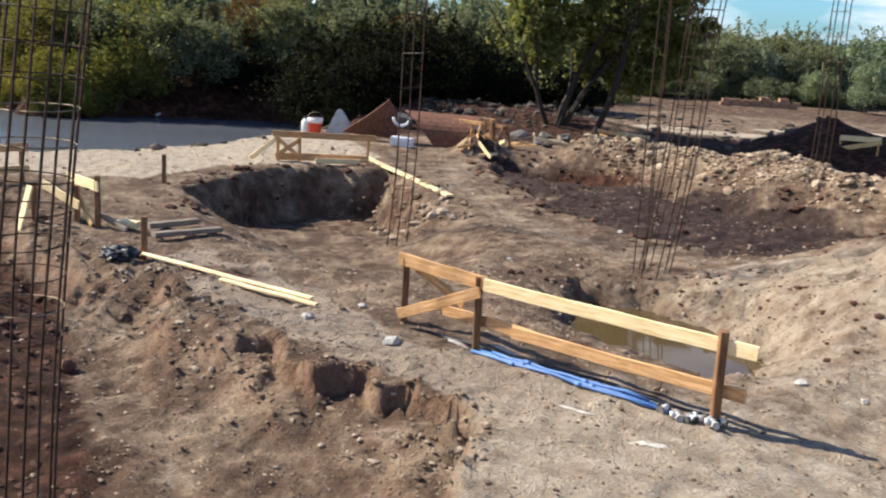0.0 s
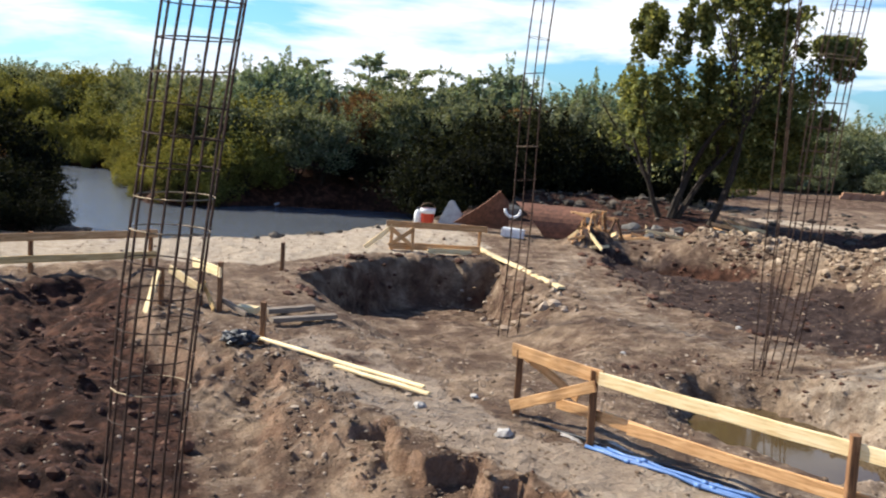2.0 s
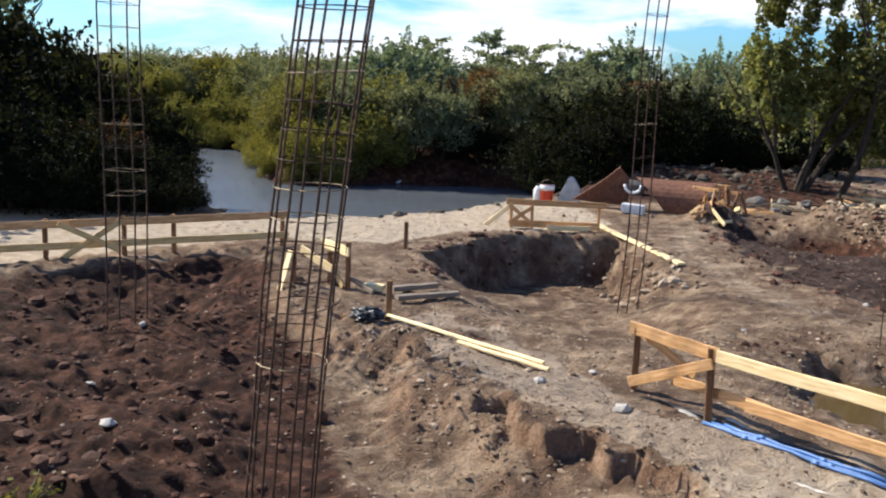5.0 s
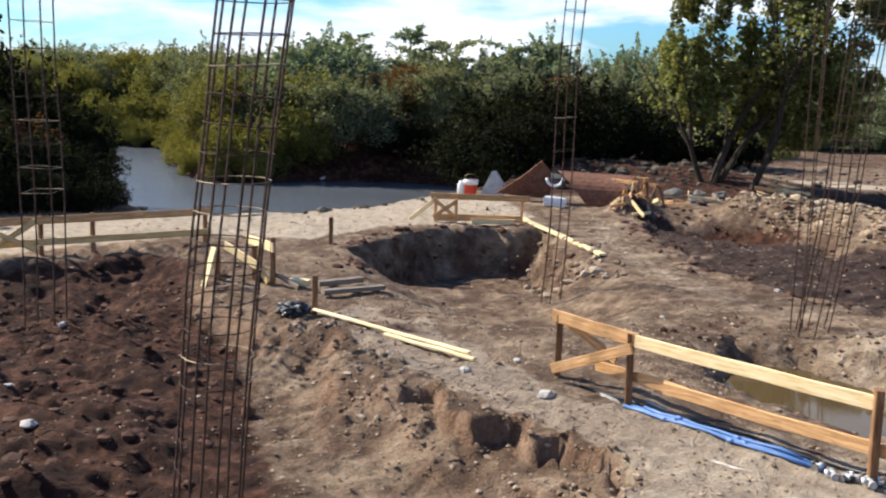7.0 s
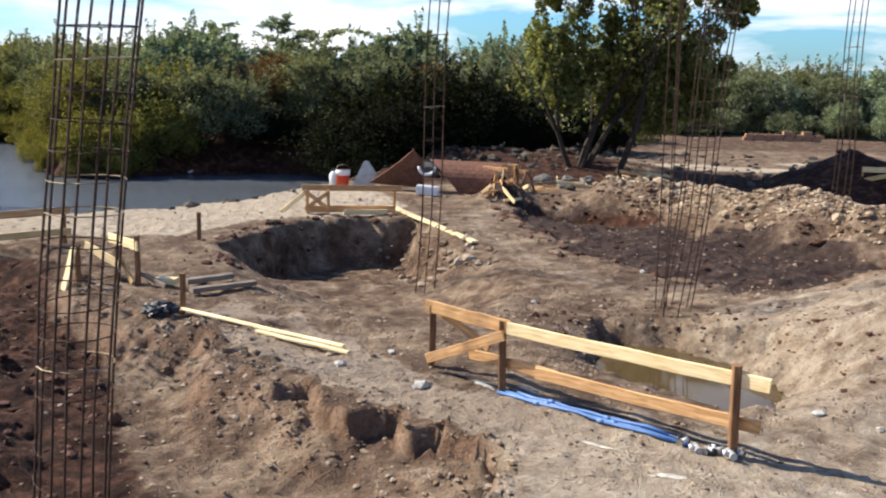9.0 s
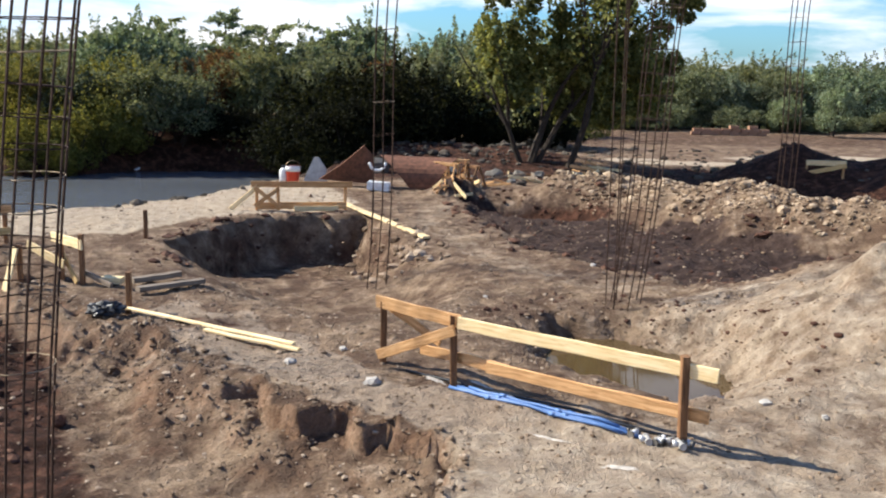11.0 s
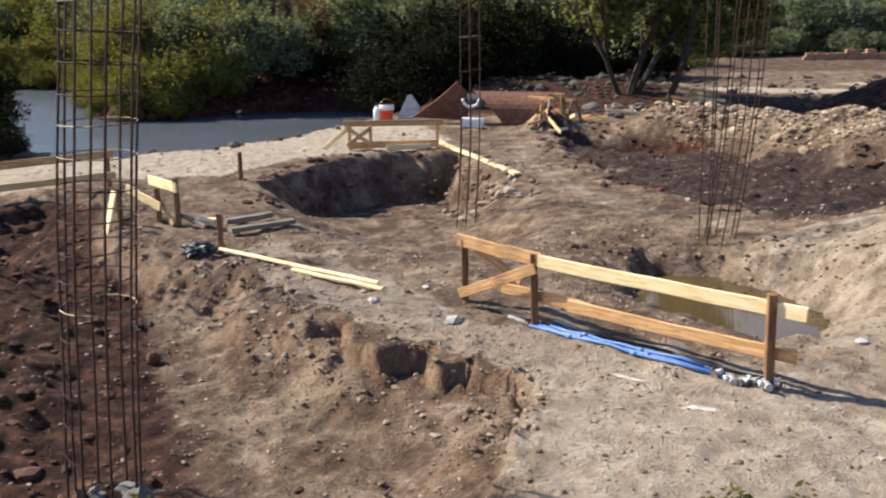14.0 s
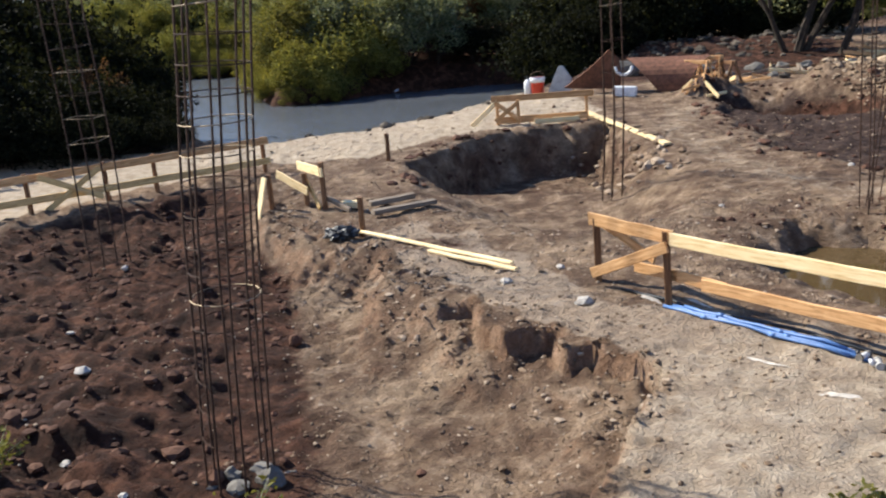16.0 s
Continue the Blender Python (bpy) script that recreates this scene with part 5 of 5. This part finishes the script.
stick_heap(1.35, 22.9, 9, 1.0, 9, ORANGE, "brown timber offcut leaning among trestles")
stick_heap(1.35, 21.9, 7, 0.8, 1, ORANGE, "orange timber offcut lying on the dug earth")
stick_heap(5.4, 26.2, 10, 1.6, 2, ORANGE, "weathered timber offcut lying near the tree")
stick_heap(4.6, 25.2, 10, 1.8, 13, POST, "brown timber offcut strewn by the tree")
stick_heap(3.2, 25.4, 6, 1.4, 3, GREY_WOOD, "grey timber offcut among stones")
stick_heap(2.2, 23.6, 6, 1.0, 4, ORANGE, "brown timber offcut beside a trestle")


def small_frame(x, y):
    z = z_at(x, y)
    g = thing("profile_rail", x, y, z, "small orange timber rail on the dark earth heap", "rail")
    timber("board", (x - 0.42, y + 0.42, z + 0.34), (x + 0.38, y - 0.22, z + 0.40), 0.14, 0.03, PINE, g)
    timber("board", (x - 0.42, y + 0.38, z + 0.05), (x + 0.38, y - 0.24, z + 0.34), 0.12, 0.03, YELLOW, g)
    for u in (-0.4, 0.35):
        timber("post", (x + u, y + 0.12 - 0.8 * u, z - 0.1), (x + u, y + 0.12 - 0.8 * u, z + 0.42), 0.06, 0.05, ORANGE, g)


small_frame(11.6, 25.2)


def far_stack():
    """A low stack of red bricks far behind the site."""
    g = thing("brick_stack", 16.5, 45, z_at(16.5, 45), "long low stack of red bricks at the edge of the scrub", "bricks")
    rnd = random.Random(4)
    bm = bmesh.new()
    bmesh.ops.create_cube(bm, size=1.0)
    bmesh.ops.scale(bm, vec=(0.42, 0.24, 0.15), verts=bm.verts)
    me = mesh_of("brick", bm, BRICK)
    for i in range(8):
        for j in range(3):
            if j == 2 and rnd.random() < 0.5:
                continue
            ob = new("brick", me)
            ob.parent = g
            ob.matrix_basis = pose(-2.4 + 0.46 * i + (0.1 if j % 2 else 0), rnd.uniform(-0.05, 0.05), 0.08 + 0.155 * j, 0, 0, rnd.uniform(-4, 4))


BRICK = plain_material("brick", (0.36, 0.20, 0.125), 0.9, scale=8.0)
far_stack()


def weed(x, y, tall, seed, label, z=None):
    rs = np.random.RandomState(seed)
    g = thing("weed", x, y, z_at(x, y) if z is None else z, label, "weed", "weeds")
    rnd = random.Random(seed)
    bm = bmesh.new()
    pts = []
    for k in range(9):
        a, r = rnd.uniform(0, 6.28), rnd.uniform(0.05, 0.3)
        tip = Vector((r * math.cos(a), r * math.sin(a), tall * rnd.uniform(0.6, 1.0)))
        tube(bm, [(0, 0, -0.03), tip * 0.5 + Vector((0, 0, 0.05)), tip], [0.005, 0.004, 0.002], 4)
        for t in np.linspace(0.3, 1.0, 14):
            pts.append(np.array(tip) * t + rs.normal(size=3) * 0.025)
    part("stem", bm, LEAF_GREEN, g)
    ob = new("leaves", leaf_mesh("leaves", np.array(pts), 0.03, LEAF_YELLOW, rs, 2.2))
    ob.parent = g


weed(1.50, 5.05, 0.13, 1, "sparse yellow-green weed on the trodden earth")
weed(1.78, 5.12, 0.15, 2, "sparse yellow-green weed on the trodden earth")
weed(1.95, 5.0, 0.12, 6, "sparse yellow-green weed on the trodden earth")
weed(-2.12, 5.35, 0.36, 3, "low green weed on the pit floor")
weed(-1.98, 5.2, 0.30, 4, "low green weed on the pit floor")
weed(-4.3, 5.7, 0.30, 5, "low green weed on the dark dug earth")


def scatter(name, n, xr, yr, size, mat, label, seed, keep=None, flat=0.6, sink=0.42, big=0.06):
    rnd = random.Random(seed)
    xs = np.array([rnd.uniform(*xr) for _ in range(n)])
    ys = np.array([rnd.uniform(*yr) for _ in range(n)])
    if keep is not None:
        ok = keep(xs, ys) > np.array([rnd.random() for _ in range(n)])
        xs, ys = xs[ok], ys[ok]
    zs = height(xs, ys)
    base = bmesh.new()
    bmesh.ops.create_icosphere(base, subdivisions=1, radius=1.0)
    v0 = np.array([v.co[:] for v in base.verts])
    f0 = np.array([[v.index for v in f.verts] for f in base.faces])
    base.free()
    rs = np.random.RandomState(seed)
    m = len(xs)
    s = size * np.clip(np.exp(rs.normal(size=m) * 0.5) * (1 + (rs.uniform(size=m) < big) * 0.8), 0.3, 2.6)
    sc = s[:, None] * rs.uniform(0.7, 1.3, (m, 3)) * np.array([1, 1, flat])
    v = v0[None] * (1 + rs.uniform(-0.22, 0.22, (m, len(v0), 1))) * sc[:, None]
    a = rs.uniform(0, 6.28, m)
    c, si = np.cos(a)[:, None], np.sin(a)[:, None]
    v = np.stack([v[..., 0] * c - v[..., 1] * si + xs[:, None], v[..., 0] * si + v[..., 1] * c + ys[:, None],
                  v[..., 2] + (zs + sc[:, 2] * (1 - 2 * sink) * 0.5)[:, None]], -1)
    f = (f0[None] + (np.arange(m) * len(v0))[:, None, None]).reshape(-1, 3)
    me = bpy.data.meshes.new(name)
    me.from_pydata(v.reshape(-1, 3).tolist(), [], f.tolist())
    me.materials.append(mat)
    return tagged(new(name, me), label, "stones", kind="stuff")


scatter("earth_clods", 14000, (-7, 5), (4.5, 13), 0.010, CLOD, "small clods and pebbles strewn over the bare earth", 2, lambda x, y: (1 - 0.85 * sstep(0.5, 0.9, soils(x, y)[0])) * (1 - 0.75 * soils(x, y)[1]))
scatter("earth_clods", 7000, (-9, 9), (5, 24), 0.026, CLOD_DARK, "dark clods strewn over the dug ground", 3, lambda x, y: 0.01 + 0.95 * np.maximum(sstep(0.45, 0.9, soils(x, y)[0]), 0.25 * soils(x, y)[3]))
scatter("earth_clods", 4500, (-8, 8), (9, 22), 0.015, CLOD, "pale clods strewn over the trodden ground", 9, lambda x, y: 1 - soils(x, y)[0])
scatter("earth_clods", 2600, (-4.8, 0.9), (6.2, 12.4), 0.017, CLOD, "lumps of earth fallen from the cut edge", 8, lambda x, y: sstep(0.55, 0.15, np.abs(inside(x, y, PIT) - 0.25)))
scatter("earth_clods", 420, (-9, -2.5), (5, 13.5), 0.036, CLOD_DARK, "larger dark clods in the loose dug earth", 23, lambda x, y: sstep(0.5, 0.9, soils(x, y)[0]), big=0.25)
scatter("rubble", 26000, (3.5, 14), (14, 25), 0.032, RUBBLE, "heap of broken tan stone and rubble", 4, lambda x, y: 1.0 * sstep(1.3, 0.3, along(x, y, RIDGE)))
scatter("rubble", 1100, (3.5, 13), (14, 24), 0.05, RUBBLE, "larger broken stones on the heap of rubble", 24, lambda x, y: 1.0 * sstep(1.5, 0.4, along(x, y, RIDGE)), flat=0.75, sink=0.3)
scatter("rubble", 1500, (-3, 6.5), (24, 33), 0.07, CLOD_GREY, "dark earth lumps and stones banked up behind the sheets", 6, lambda x, y: 0.9 * sstep(2.2, 0.6, np.hypot((x - 1.5) / 1.8, y - 28.5)), big=0.2)
scatter("rubble", 700, (1, 9), (33, 43), 0.13, RUBBLE, "broken stone and earth heaped in the gap behind the tree", 17, lambda x, y: 0.9 * sstep(1.0, 0.4, np.hypot((x - 4.2) / 3.2, (y - 37.5) / 4.0)), big=0.2)
scatter("rubble", 900, (3, 16), (24, 36), 0.07, CLOD_GREY, "dark lumps strewn over the sandy ground by the tree", 18, lambda x, y: 0.25 + 0.7 * sstep(0.0, 0.6, fbm(x, y, 2.5, 2, 99)), big=0.2)
scatter("rubble", 900, (1, 8), (11.5, 24), 0.045, CLOD_DARK, "lumps of dug earth along the edge of the brown ground", 7, lambda x, y: sstep(0.6, 0.1, np.abs(inside(x, y, BROWN))))
scatter("rubble", 1400, (-9, -1), (18, 27), 0.05, CLOD_GREY, "dark clods along the brink of the river", 10, lambda x, y: sstep(0.5, 0.1, np.abs(inside(x, y, RIVER_BED) + 0.85)))
scatter("rubble", 500, (-4, -0.2), (13.5, 19.5), 0.045, CLOD_DARK, "dark clods round the rim of the shaded pit", 12, lambda x, y: sstep(0.5, 0.1, np.abs(inside(x, y, BASIN))))


scatter("rubble", 260, (-1.3, 0.9), (14.5, 18.6), 0.05, CLOD, "pale lumps and stones slipped down the side of the shaded pit", 26, lambda x, y: sstep(0.9, 0.3, np.abs(inside(x, y, BASIN) - 0.3)), sink=0.3)
scatter("rubble", 900, (0.5, 5), (7.5, 12.8), 0.022, CLOD_DARK, "dark clods and roots round the flooded hole", 14, lambda x, y: sstep(0.5, 0.1, np.abs(inside(x, y, POND) + 0.05)) * sstep(8.6, 9.6, 0.63 * x + 0.77 * y))


# white curved object, probably plastic; the branch form is made up
def white_bent_object():
    bm = bmesh.new()
    tube(bm, [(0.32 * math.cos(a), 0.05 * a, 0.12 * abs(math.cos(a)) ** 2) for a in [math.pi * k / 9 for k in range(10)]], [0.01, 0.03, 0.04, 0.045, 0.045, 0.045, 0.04, 0.035, 0.025, 0.01], 7)
    ob = part("branch", bm, WHITE, smooth=True)
    ob.location = (-8.9, 32.4, -0.83)
    tagged(ob, "small white bent object drifting at the far waterline", "branch")


white_bent_object()
